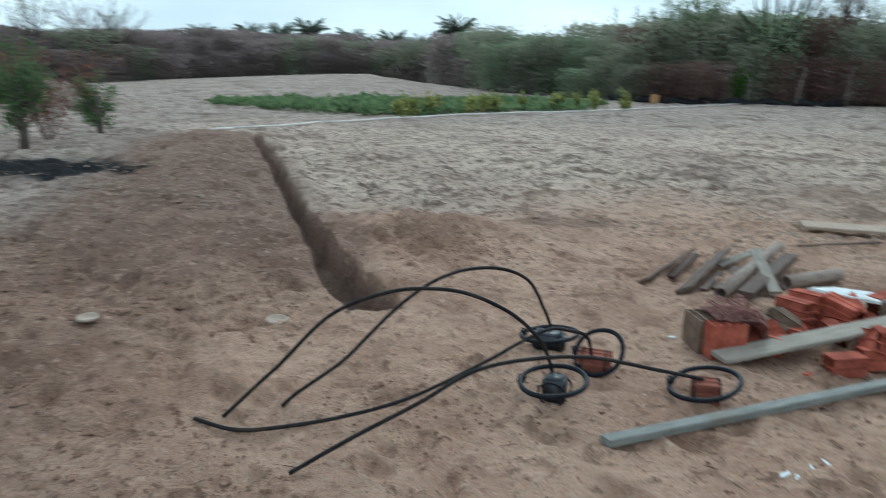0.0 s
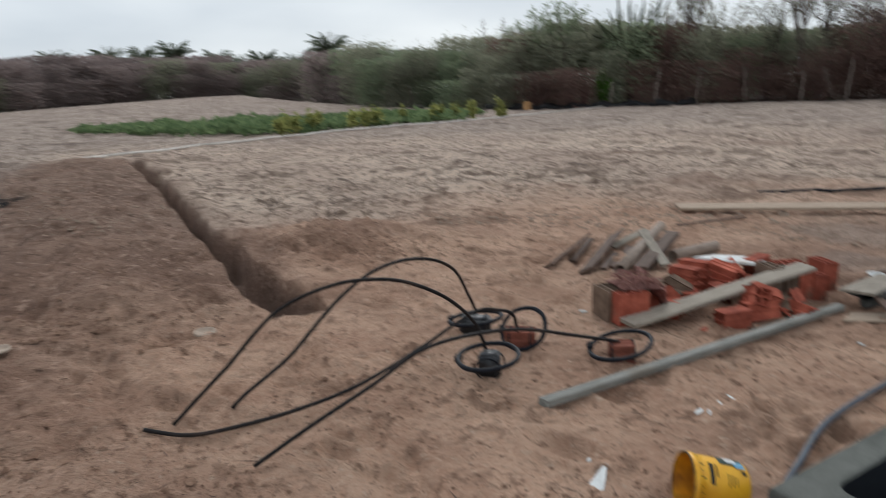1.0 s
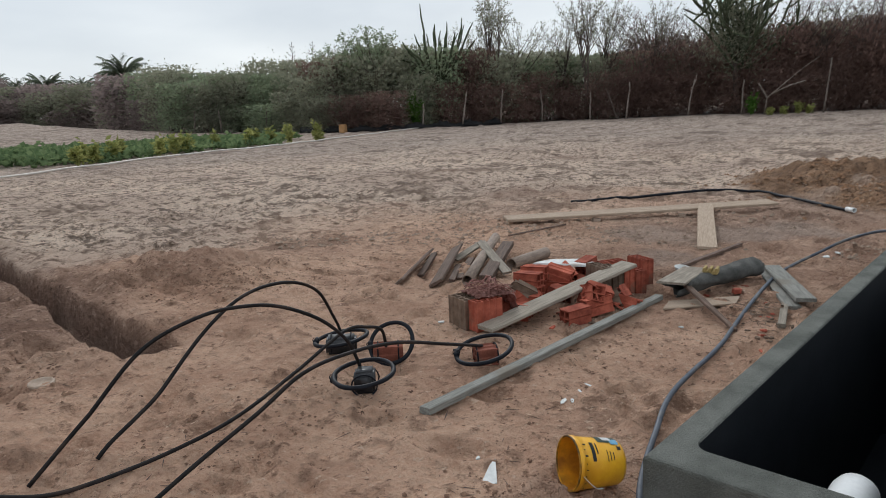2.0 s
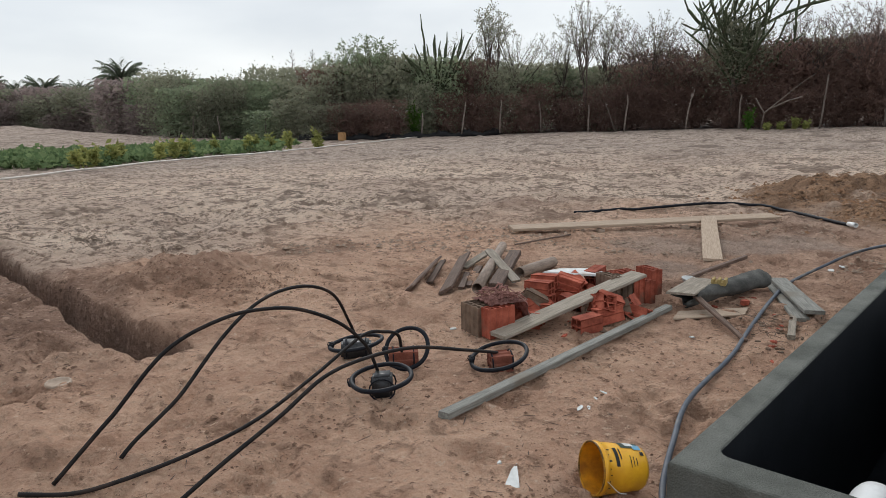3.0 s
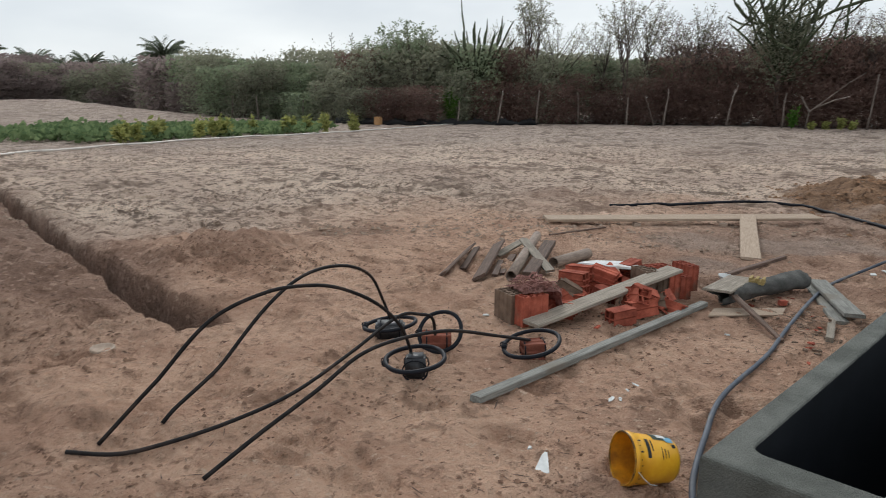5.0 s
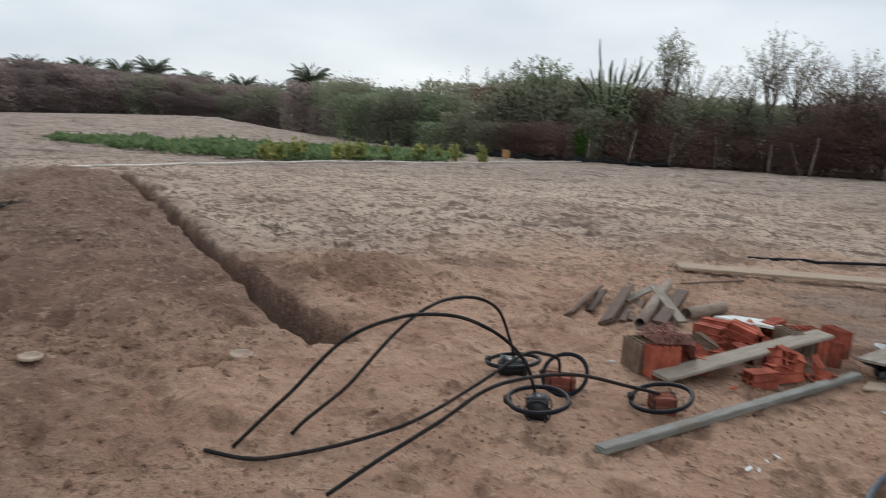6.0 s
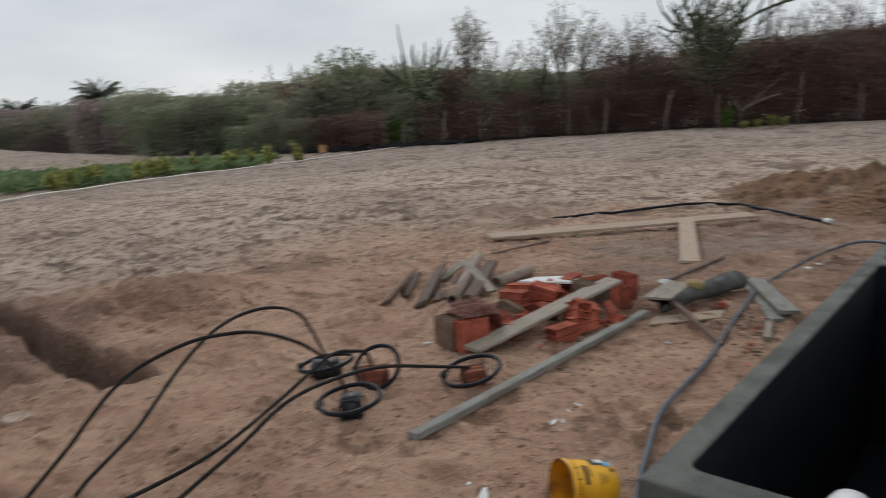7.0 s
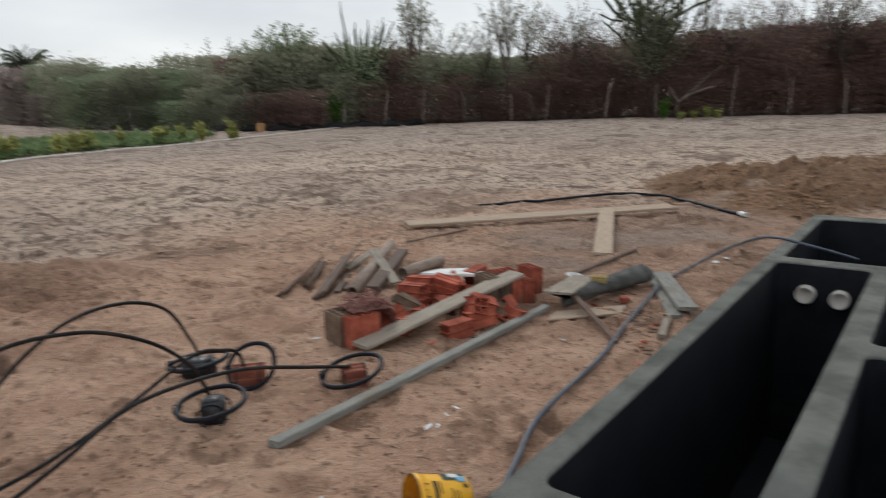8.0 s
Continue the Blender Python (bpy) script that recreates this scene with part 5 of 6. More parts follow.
def twig_ribs(a, b, w, rng):
    """Three-sided slender twigs from points a to points b."""
    n = len(a)
    d = b - a
    s = np.cross(d, rng.normal(size=(n, 3)))
    s /= np.linalg.norm(s, axis=1)[:, None] + 1e-9
    t = np.cross(d, s)
    t /= np.linalg.norm(t, axis=1)[:, None] + 1e-9
    w = np.broadcast_to(np.asarray(w, float).reshape(-1, 1), (n, 1))
    v = np.stack([a + s * w, a - s * 0.5 * w + t * 0.87 * w, a - s * 0.5 * w - t * 0.87 * w, b], 1).reshape(-1, 3)
    k = np.arange(n)[:, None] * 4
    f = np.concatenate([k + np.array([0, 1, 3]), k + np.array([1, 2, 3]), k + np.array([2, 0, 3])]).tolist()
    return v, f


def grow(seed, height_m, spread, stems, forks, bend=0.25, lean=0.35):
    """Stems, limbs and the points where twigs sit: lists of lines with radii, and an array of (tip, way)."""
    rng = np.random.RandomState(seed)
    lines, tips = [], []
    for _ in range(stems):
        a = rng.uniform(0, math.tau)
        out = np.array([math.cos(a), math.sin(a), 0]) * rng.uniform(0.1, 1.0) * spread
        h = height_m * rng.uniform(0.65, 1.0)
        base = np.array([math.cos(a), math.sin(a), 0]) * rng.uniform(0, 0.12) * spread
        pts = []
        for i in range(7):
            t = i / 6
            pts.append(base + out * (t ** 1.3) * (1 - lean * 0.2) + np.array([0, 0, h * t * 0.88]) + rng.normal(size=3) * bend * 0.14 * height_m / 5 * t)
        r0 = 0.026 * height_m / 5 * rng.uniform(0.8, 1.6)
        lines.append((pts, [r0 * (1 - 0.8 * i / 6) for i in range(7)]))
        for _ in range(forks):
            t = rng.uniform(0.22, 0.98)
            i = min(5, int(t * 6))
            p = pts[i] + (pts[i + 1] - pts[i]) * (t * 6 - i)
            w = rng.normal(size=3) * np.array([1, 1, 0.55]) + np.array([0, 0, 0.55]) + out / (spread + 1e-6) * 0.5
            w /= np.linalg.norm(w)
            ln = height_m * rng.uniform(0.10, 0.24)
            q = [p + w * ln * s + rng.normal(size=3) * 0.03 * ln * k for k, s in enumerate((0, 0.35, 0.7, 1.0))]
            lines.append(((q[0], q[2], q[3]), [r0 * 0.4, r0 * 0.22, r0 * 0.1]))
            for s in q[1:]:
                tips.append((s, w))
    return lines, tips, rng


def stems_bm(lines, sides=3):
    bm = bmesh.new()
    for pts, rad in lines:
        sweep(bm, pts, rad, sides, False, False)
    return bm


def shrub(name, seed, height_m, spread, stems, forks, per_tip, leaf, leaf_mat_, twig_mat, label, category, twigs=2, fuzz=0.28, skirt=0.35, core=0, aspect=0.45, up=0.5, core_from=0.0):
    """A many-stemmed shrub: stems, fine twigs and a loose crown of small leaves."""
    lines, tips, rng = grow(seed, height_m, spread, stems, forks)
    ob = thing(name, Matrix.Translation((0, 0, -900)), label, category, "scrub")
    part("trunk", stems_bm(lines), twig_mat, ob)
    P = np.array([t for t, _ in tips])
    W = np.array([w for _, w in tips])
    a = np.repeat(P, twigs, 0)
    b = a + (np.repeat(W, twigs, 0) * 0.5 + rng.normal(size=a.shape) * 0.6) * height_m * 0.07
    tv, tf = twig_ribs(a, b, 0.006 * height_m / 5 + 0.002, rng)
    tagged(raw_part("branchwork", tv.tolist(), tf, twig_mat, ob), kind="stuff")
    ends = np.concatenate([P, b])
    c = np.repeat(ends, per_tip, 0)
    c = c[rng.rand(len(c)) < 0.85]
    c = c + rng.normal(size=c.shape) * fuzz
    low = c[rng.rand(len(c)) < skirt] * np.array([1.12, 1.12, 0.45])
    c = np.concatenate([c, low])
    c = c[c[:, 2] > 0.05]
    v, f = leaves_mesh(c, leaf, rng, up, aspect, True)
    if core:
        # the shaded inside of the bush, in larger clumps
        a, q = rng.uniform(0, 6.28, core), np.sqrt(rng.rand(core)) * spread * 0.85
        z = (core_from + (0.92 - core_from) * rng.rand(core) ** 0.9) * height_m
        inner = np.stack([q * np.cos(a), q * np.sin(a), z + 0.05], -1)
        v2, f2 = leaves_mesh(inner, leaf * 1.7, rng, up, aspect * 1.4, True)
        f += [[k + len(v) for k in face] for face in f2]
        v = np.concatenate([v, v2])
    tagged(raw_part("crown", v.tolist(), f, leaf_mat_, ob), kind="stuff")
    return ob


def open_tree(name, seed, h, wide, crown_from, limbs, per_twig, leaf, leaves_of, label):
    """A slender tree with bare stems, forked limbs and small clumps of leaves on the twigs."""
    nr = np.random.RandomState(seed)
    ob = thing(name, Matrix.Translation((0, 0, -900)), label, "tree", "scrub trees")
    stems = []
    for k in range(3):
        a = nr.uniform(0, 6.28)
        top = np.array([math.cos(a) * wide * 0.35, math.sin(a) * wide * 0.35, h * crown_from])
        stems.append([top * t ** (1.4 if t else 1) * np.array([1, 1, 0]) + np.array([0, 0, top[2] * t]) + nr.normal(size=3) * 0.07 * t for t in (0, 0.3, 0.6, 1.0)])
    bm = bmesh.new()
    for line in stems:
        sweep(bm, line, [0.07, 0.055, 0.042, 0.03], 5)
    part("trunk", bm, BARK, ob, "", True)
    bm, roots, ends = bmesh.new(), [], []
    mid, tall = h * (crown_from + 1) / 2, h * (1 - crown_from) / 2
    for k in range(limbs):
        a, q = nr.uniform(0, 6.28), nr.rand() ** 0.35
        c = nr.uniform(-0.75, 1.0)
        r = wide * q * math.sqrt(max(0.15, 1 - c * c * 0.8))
        tip = np.array([r * math.cos(a), r * math.sin(a), mid + tall * c])
        stem = stems[k % 3]
        start = stem[2] + (stem[3] - stem[2]) * nr.rand()
        bow = nr.normal(size=3) * 0.12
        line = [start, start + (tip - start) * 0.4 + bow + np.array([0, 0, 0.1]), start + (tip - start) * 0.75 + bow * 0.6, tip]
        sweep(bm, line, [0.028, 0.018, 0.011, 0.005], 4, False, False)
        for _ in range(9):
            t = nr.uniform(0.35, 1.0) * 2.999
            i = int(t)
            p = line[i] + (line[i + 1] - line[i]) * (t - i)
            w = nr.normal(size=3) + np.array([0, 0, 0.7]) + (tip - start) * 0.3
            roots.append(p)
            ends.append(p + w / np.linalg.norm(w) * nr.uniform(0.25, 0.75))
    part("limb", bm, BARK, ob, "", True)
    roots, ends = np.array(roots), np.array(ends)
    tv, tf = twig_ribs(roots, ends, 0.009, nr)
    tagged(raw_part("branchwork", tv.tolist(), tf, BARK, ob), kind="stuff")
    along = nr.uniform(0.35, 1.05, (len(roots), per_twig, 1))
    c = (roots[:, None] + (ends - roots)[:, None] * along + nr.normal(size=(len(roots), per_twig, 3)) * 0.05).reshape(-1, 3)
    v, f = leaves_mesh(c, leaf, nr, 0.4, 0.5)
    tagged(raw_part("crown", v.tolist(), f, leaves_of, ob), kind="stuff")
    return ob


KINDS = {
    "green": [shrub("shrub", 20 + k, 4.2, 1.75, 9, 9, 7, 0.105, LEAF_GREEN, BARK, "dense green scrub bush behind the stake fence", "shrub", 1, 0.22, core=1500, aspect=0.6) for k in range(3)],
    "dull": [shrub("shrub", 30 + k, 4.2, 1.75, 9, 9, 7, 0.10, LEAF_DULL, BARK, "olive scrub bush behind the stake fence, paled for haze", "shrub", 1, 0.22, core=1500, aspect=0.6) for k in range(2)],
    "dry": [shrub("dry_shrub", 40 + k, 4.3, 1.75, 9, 9, 4, 0.14, LEAF_DRY, TWIG, "dry maroon thorn scrub with bare twigs", "shrub", 3, 0.22, 0.4, core=1500, aspect=0.26, up=0.8) for k in range(3)],
    "grey": [shrub("dry_shrub", 50 + k, 4.2, 1.9, 8, 8, 5, 0.17, LEAF_HAZEDRY, TWIG_HAZED, "dry grey-brown thorn scrub far off, haze in its colour", "shrub", 2, 0.26, 0.5, core=1400, aspect=0.34, up=0.8) for k in range(3)],
    "green_back": [shrub("shrub", 25 + k, 4.2, 1.9, 8, 8, 6, 0.11, LEAF_GREEN, BARK, "tall green scrub bush deep in the thicket", "shrub", 1, 0.26, 0.0, core=1700, aspect=0.6, core_from=0.4) for k in range(2)],
    "dull_back": [shrub("shrub", 35, 4.2, 1.9, 8, 8, 6, 0.11, LEAF_DULL, BARK, "tall olive scrub bush deep in the thicket, paled for haze", "shrub", 1, 0.26, 0.0, core=1700, aspect=0.6, core_from=0.4)],
    "dry_back": [shrub("dry_shrub", 45 + k, 4.3, 1.9, 8, 8, 4, 0.15, LEAF_DRY, TWIG, "tall dry maroon thorn scrub deep in the thicket", "shrub", 3, 0.26, 0.0, core=1700, aspect=0.28, up=0.8, core_from=0.4) for k in range(2)],
    "grey_back": [shrub("dry_shrub", 55, 4.2, 2.0, 8, 8, 5, 0.18, LEAF_HAZEDRY, TWIG_HAZED, "tall dry grey-brown thorn scrub far off, haze in its colour", "shrub", 2, 0.28, 0.0, core=1500, aspect=0.34, up=0.8, core_from=0.4)],
    "tree": [open_tree("small_tree", 60, 7.6, 1.25, 0.68, 30, 8, 0.12, LEAF_DULL, "thin tree with a rounded leafy crown over the scrub"),
             open_tree("small_tree", 61, 7.2, 2.9, 0.60, 36, 5, 0.11, LEAF_DULL, "thin half-bare spreading tree standing out of the scrub"),
             open_tree("small_tree", 62, 7.6, 1.9, 0.62, 30, 5, 0.11, LEAF_DULL, "slender half-bare tree standing out of the scrub"),
             open_tree("small_tree", 63, 6.8, 3.2, 0.55, 48, 3, 0.11, LEAF_HAZEDRY, "bare twiggy tree standing out of the dry scrub")],
    "greentree": [open_tree("small_tree", 70, 6.0, 2.0, 0.58, 44, 12, 0.14, LEAF_GREEN, "small green spreading tree in the scrub")],
}
TOPS = [5.6, 5.6, 5.5, 5.5, 5.3, 5.1, 4.9, 4.9, 4.8, 4.9, 5.2, 5.3, 4.8, 4.6, 4.8, 5.1, 5.4, 5.1, 4.6, 4.6, 4.8, 5.0]


def polar(az, d):
    return EYE_XY[0] + d * math.cos(radians(az)), EYE_XY[1] + d * math.sin(radians(az))


def sink(x, y):
    return float(base_height(np.array(x), np.array(y)))


def plant_belt():
    """Three staggered rows of scrub along the edge of the field, low in front and tall behind."""
    rng = random.Random(3)
    for depth, gap, tall in ((0.8, 1.9, 0.58), (2.2, 1.9, 0.78), (4.0, 2.0, 0.93), (6.0, 2.3, 1.0)):
        az = -5.0
        while az < 117:
            d = float(np.interp(az, AZ, DIST)) + depth + rng.uniform(-0.7, 0.9)
            wide = 1.0 if d < 58 else 1.45
            if az > 71.5:
                kind = "grey" if rng.random() < 0.80 else "dull"
            elif az > 59:
                kind = rng.choice(["green", "green", "dull", "green", "dull"])
            elif az > 51:
                kind = rng.choice(["green", "dull", "green", "dry"] if depth > 1 else ["dry", "green", "dull"])
            elif az > 33:
                kind = rng.choice(["dry"] if depth < 1 else ["dry", "dull", "green", "dry"] if depth < 3 else ["green", "dull", "green"])
            elif az > 28:
                kind = "dry" if depth < 3 else rng.choice(["dry", "dry", "dull"])
            else:
                kind = "dry" if rng.random() < 0.96 else "dull"
            x, y = polar(az, d)
            s = float(np.interp(az, AZ, TOPS)) / 4.2 * tall * (rng.uniform(0.72, 1.28) if depth < 3 else rng.uniform(0.86, 1.10))
            w = wide * max(s, 0.85) * rng.uniform(0.9, 1.2)
            m = Matrix.Translation((x, y, sink(x, y) - 0.05)) @ Matrix.Rotation(rng.uniform(0, 6.28), 4, "Z") @ Matrix.Diagonal((w, w, s, 1))
            place(rng.choice(KINDS[kind + "_back" if depth > 3 else kind]), m)
            az += math.degrees(gap * wide / d) * rng.uniform(0.8, 1.2)


def place(proto, m):
    """A copy of a plant at a pose that may hold a scale of its own."""
    loc, rot, scl = m.decompose()
    ob = copy_thing(proto, Matrix.LocRotScale(loc, rot, None))
    ob.scale = scl
    return ob


plant_belt()
for az, d, s, kind, k in [(45.1, 44.5, 1.02, "tree", 0), (42.4, 45, 0.87, "tree", 1), (37.6, 44.5, 1.06, "tree", 2), (35.4, 46, 1.02, "tree", 1), (33.6, 46, 1.0, "tree", 3), (31.6, 47, 0.98, "tree", 1), (29.6, 47, 0.92, "tree", 3),
                          (23.4, 46, 0.98, "tree", 3), (21.0, 46, 0.92, "tree", 1), (18.4, 46, 1.02, "tree", 3), (15.8, 46, 1.08, "tree", 3), (13.0, 46, 1.05, "tree", 1), (10.0, 47, 1.08, "tree", 3), (39.8, 46, 0.84, "tree", 2), (47.0, 46, 0.86, "tree", 1),
                          (55.4, 43.5, 1.0, "greentree", 0), (57.6, 45, 0.86, "greentree", 0), (104.6, 66, 1.05, "tree", 1), (101.2, 67, 1.0, "tree", 3), (98.6, 68, 0.92, "tree", 1), (108, 66, 1.1, "tree", 0)]:
    x, y = polar(az, d)
    place(KINDS[kind][k], Matrix.Translation((x, y, sink(x, y) - 0.05)) @ Matrix.Rotation(az * 1.7, 4, "Z") @ Matrix.Diagonal((s, s, s, 1)))


def cactus_arm(bm, p, way, length, r, rng, depth=0):
    """A ribbed arm that bends upwards, now and then with side arms."""
    pts, rad = [], []
    p, w = Vector(p), Vector(way).normalized()
    n = 7
    for i in range(n + 1):
        pts.append(p.copy())
        rad.append(r * (1.0 if i < n else 0.35) * (0.94 if i % 2 else 1.04))
        w = (w + Vector((rng.uniform(-0.28, 0.28), rng.uniform(-0.28, 0.28), rng.uniform(-0.04, 0.26)))).normalized()
        p += w * length / n
    sweep(bm, pts, rad, 7)
    if depth < 2:
        for _ in range(rng.choice((2, 3, 4)) if depth == 0 else rng.choice((0, 1, 1))):
            i = rng.randrange(2, n)
            side = Vector((rng.uniform(-1, 1), rng.uniform(-1, 1), rng.uniform(0.1, 0.7)))
            cactus_arm(bm, pts[i], side, length * rng.uniform(0.25, 0.5), r * 0.85, rng, depth + 1)


def tree_cactus(az, d, trunk_h, arms, arm_len, spread, r, seed, label):
    rng = random.Random(seed)
    x, y = polar(az, d)
    ob = thing("tree_cactus", Matrix.Translation((x, y, sink(x, y) - 0.05)), label, "cactus")
    part("trunk", tube_bm([(0, 0, 0), (0.05, 0.02, trunk_h * 0.4), (-0.02, 0.05, trunk_h * 0.8), (0, 0, trunk_h)], [0.26, 0.2, 0.19, 0.16], 9), BARK, ob, "", True)
    nr = np.random.RandomState(seed)
    cs = np.array([0, 0, trunk_h * 1.32]) + nr.normal(size=(5200, 3)) * np.array([0.85, 0.85, 1.05]) * arm_len / 4.5
    v, f = leaves_mesh(cs, 0.20, nr, 0.5, 0.3)
    tagged(raw_part("foliage", v.tolist(), f, LEAF_DULL, ob, "tangled climbing foliage in the arms"), kind="stuff")
    if arms > 17:
        bm = bmesh.new()
        sweep(bm, [(0.1, -0.2, 5.0), (0.5, -1.1, 5.7), (1.0, -2.1, 6.3), (1.5, -3.2, 6.7), (2.1, -4.4, 6.95), (2.6, -5.4, 7.0), (2.85, -5.95, 6.75)], [0.085, 0.088, 0.08, 0.086, 0.08, 0.082, 0.04], 7)
        for i, (px, py, pz) in enumerate([(0.5, -1.1, 5.7), (1.0, -2.1, 6.3), (1.5, -3.2, 6.7), (1.3, -2.7, 6.5)]):
            cactus_arm(bm, (px, py, pz), (0.1, -0.2, 1.0), 1.2 + 0.25 * i, r * 0.9, rng, 2)
        part("arm", bm, CACTUS, ob, "", True)
    for k in range(arms):
        a = math.tau * k / arms + rng.uniform(-0.3, 0.3)
        out = spread * (1.5 if k % 4 == 0 else 0.45)
        bm = bmesh.new()
        cactus_arm(bm, (0, 0, trunk_h * rng.uniform(0.6, 1.0)), (math.cos(a) * out * rng.uniform(0.4, 1.2), math.sin(a) * out * rng.uniform(0.4, 1.2), rng.uniform(0.4, 1.0)), arm_len * rng.uniform(0.65, 1.1), r, rng)
        part("arm", bm, CACTUS, ob, "", True)


tree_cactus(26.6, 44.0, 3.6, 26, 5.0, 1.2, 0.066, 4, "tall branching tree cactus with many upright green arms")


def candle_cactus(az, d):
    """A crowd of upright arms on a short trunk, one of them much taller."""
    rng = random.Random(9)
    x, y = polar(az, d)
    ob = thing("tree_cactus", Matrix.Translation((x, y, sink(x, y) - 0.05)), "smaller tree cactus with crowded upright arms", "cactus")
    part("trunk", tube_bm([(0, 0, 0), (0.05, 0.02, 1.2), (-0.02, 0.05, 2.4), (0, 0, 3.2)], [0.24, 0.2, 0.18, 0.15], 9), BARK, ob, "", True)
    for k in range(26):
        a, q = k * 2.4, 1.75 * math.sqrt((k + 0.5) / 26)
        ox, oy = q * math.cos(a), q * math.sin(a)
        top = 7.2 if k == 4 else rng.uniform(5.0, 6.9) - 0.45 * q
        foot = 2.4 + 0.5 * q
        pts = [Vector((ox * 0.12, oy * 0.12, foot - 0.6)), Vector((ox * 0.6, oy * 0.6, foot)), Vector((ox * 0.95, oy * 0.95, foot + 0.7))]
        n = 5
        for i in range(1, n + 1):
            t = i / n
            pts.append(Vector((ox * (0.95 + 0.75 * t) + rng.uniform(-0.06, 0.06), oy * (0.95 + 0.75 * t) + rng.uniform(-0.06, 0.06), foot + 0.7 + (top - foot - 0.7) * t)))
        part("arm", tube_bm(pts, [0.07, 0.066, 0.06, 0.064, 0.056, 0.06, 0.05, 0.022], 7), CACTUS, ob, "", True)


candle_cactus(49.7, 43.5)


def palm_proto(seed):
    """A low palm: a short trunk and drooping feather leaves."""
    rng = random.Random(seed)
    ob = thing("palm_tree", Matrix.Translation((0, 0, -900)), "dark feather palm rising over the far scrub", "palm", "far palms")
    part("trunk", tube_bm([(0, 0, 0), (0.1, 0, 2.2), (0, 0.1, 4.2)], [0.26, 0.22, 0.2], 8), BARK, ob, "", True)
    for k in range(30):
        a, rise = math.tau * k / 30 + rng.uniform(-0.15, 0.15), rng.uniform(-0.1, 2.6)
        pts, w, p = [], Vector((math.cos(a), math.sin(a), rise)).normalized(), Vector((0, 0, 4.15))
        for i in range(9):
            pts.append(p.copy())
            p += w * 0.27
            w = (w + Vector((0, 0, -0.09 - 0.022 * i))).normalized()
        verts, faces = [], []
        for i in range(1, 9):
            side = Vector((-math.sin(a), math.cos(a), 0))
            for s in (-1, 1):
                for h in (0.0, 0.5):
                    q = pts[i].lerp(pts[i - 1], h)
                    ln = 0.70 * math.sin(math.pi * (0.12 + 0.8 * i / 9))
                    tip = q + (side * s * 0.8 + w * 0.5 + Vector((0, 0, -0.35 + rng.uniform(-0.1, 0.1)))).normalized() * ln
                    b = len(verts)
                    verts += [tuple(q), tuple(q + w * 0.20), tuple(tip)]
                    faces.append((b, b + 1, b + 2))
        raw_part("frond", verts, faces, LEAF_PALM, ob)
    return ob


PALM = palm_proto(2)
for az, d, s in [(73.6, 92, 1.33), (78.6, 96, 1.06), (82.1, 98, 1.10), (85.1, 98, 1.16), (89.7, 96, 1.02), (93.2, 92, 0.96), (68.8, 92, 0.98), (66.5, 96, 0.98), (76.3, 104, 1.05), (71.2, 98, 0.98), (80.3, 104, 1.05), (63.0, 90, 0.92), (87.3, 104, 1.08), (64.8, 100, 1.0)]:
    x, y = polar(az, d)
    place(PALM, Matrix.Translation((x, y, sink(x, y))) @ Matrix.Rotation(az, 4, "Z") @ Matrix.Diagonal((s * 1.15, s * 1.15, s * 1.13, 1)))


def flower_stalk(az, d, h):
    rng = random.Random(int(az * 10))
    x, y = polar(az, d)
    ob = thing("agave_stalk", Matrix.Translation((x, y, sink(x, y))), "tall thin agave flower stalk with whorled side shoots", "agave")
    part("stem", tube_bm([(0, 0, 0), (0.02, 0, h * 0.5), (0.05, 0.02, h)], [0.05, 0.035, 0.012], 6), BARK, ob)
    for k in range(16):
        z = h * (0.66 + 0.33 * k / 16)
        a = k * 2.4
        ln = 0.55 * (1 - k / 20)
        bm = bmesh.new()
        sweep(bm, [(0, 0, z), (ln * 0.6 * math.cos(a), ln * 0.6 * math.sin(a), z + 0.05), (ln * math.cos(a), ln * math.sin(a), z + 0.16)], [0.012, 0.02, 0.03], 4)
        part("shoot", bm, BARK, ob)


flower_stalk(61.1, 53, 6.2)
flower_stalk(59.5, 53, 6.2)
x, y = polar(63.5, 150)
pole = thing("utility_pole", Matrix.Translation((x, y, 0)), "far grey utility pole with a crossarm", "utility pole")
part("mast", tube_bm([(0, 0, 0), (0, 0, 11.6)], [0.13, 0.09], 8), BARK_PALE, pole)
part("crossarm", tube_bm([(-0.7, 0.7, 11.3), (0.7, -0.7, 11.3)], 0.05, 6), BARK_PALE, pole)


# ---- stake fence ----
def stake(az, d, h, lean, fork=False):
    rng = random.Random(int(az * 100))
    x, y = polar(az, d)
    side = Vector((math.sin(radians(az)), -math.cos(radians(az)), 0))
    pts = [Vector((0, 0, -0.1)) + side * lean * t + Vector((rng.uniform(-0.04, 0.04), rng.uniform(-0.04, 0.04), h * t)) for t in (0, 0.3, 0.55, 0.8, 1.0)]
    bm = tube_bm(pts, [0.055, 0.05, 0.045, 0.04, 0.032], 7)
    if fork:
        sweep(bm, [pts[3], pts[3] + side * 0.12 + Vector((0, 0, 0.3)), pts[3] + side * 0.2 + Vector((0, 0, 0.7))], [0.04, 0.03, 0.02], 6)
    ob = part("fence_stake", bm, BARK_PALE, None, "", True)
    ob.matrix_world = Matrix.Translation((x, y, sink(x, y)))
    tagged(ob, "rough bleached wooden fence stake", "fence stake", "stake fence")


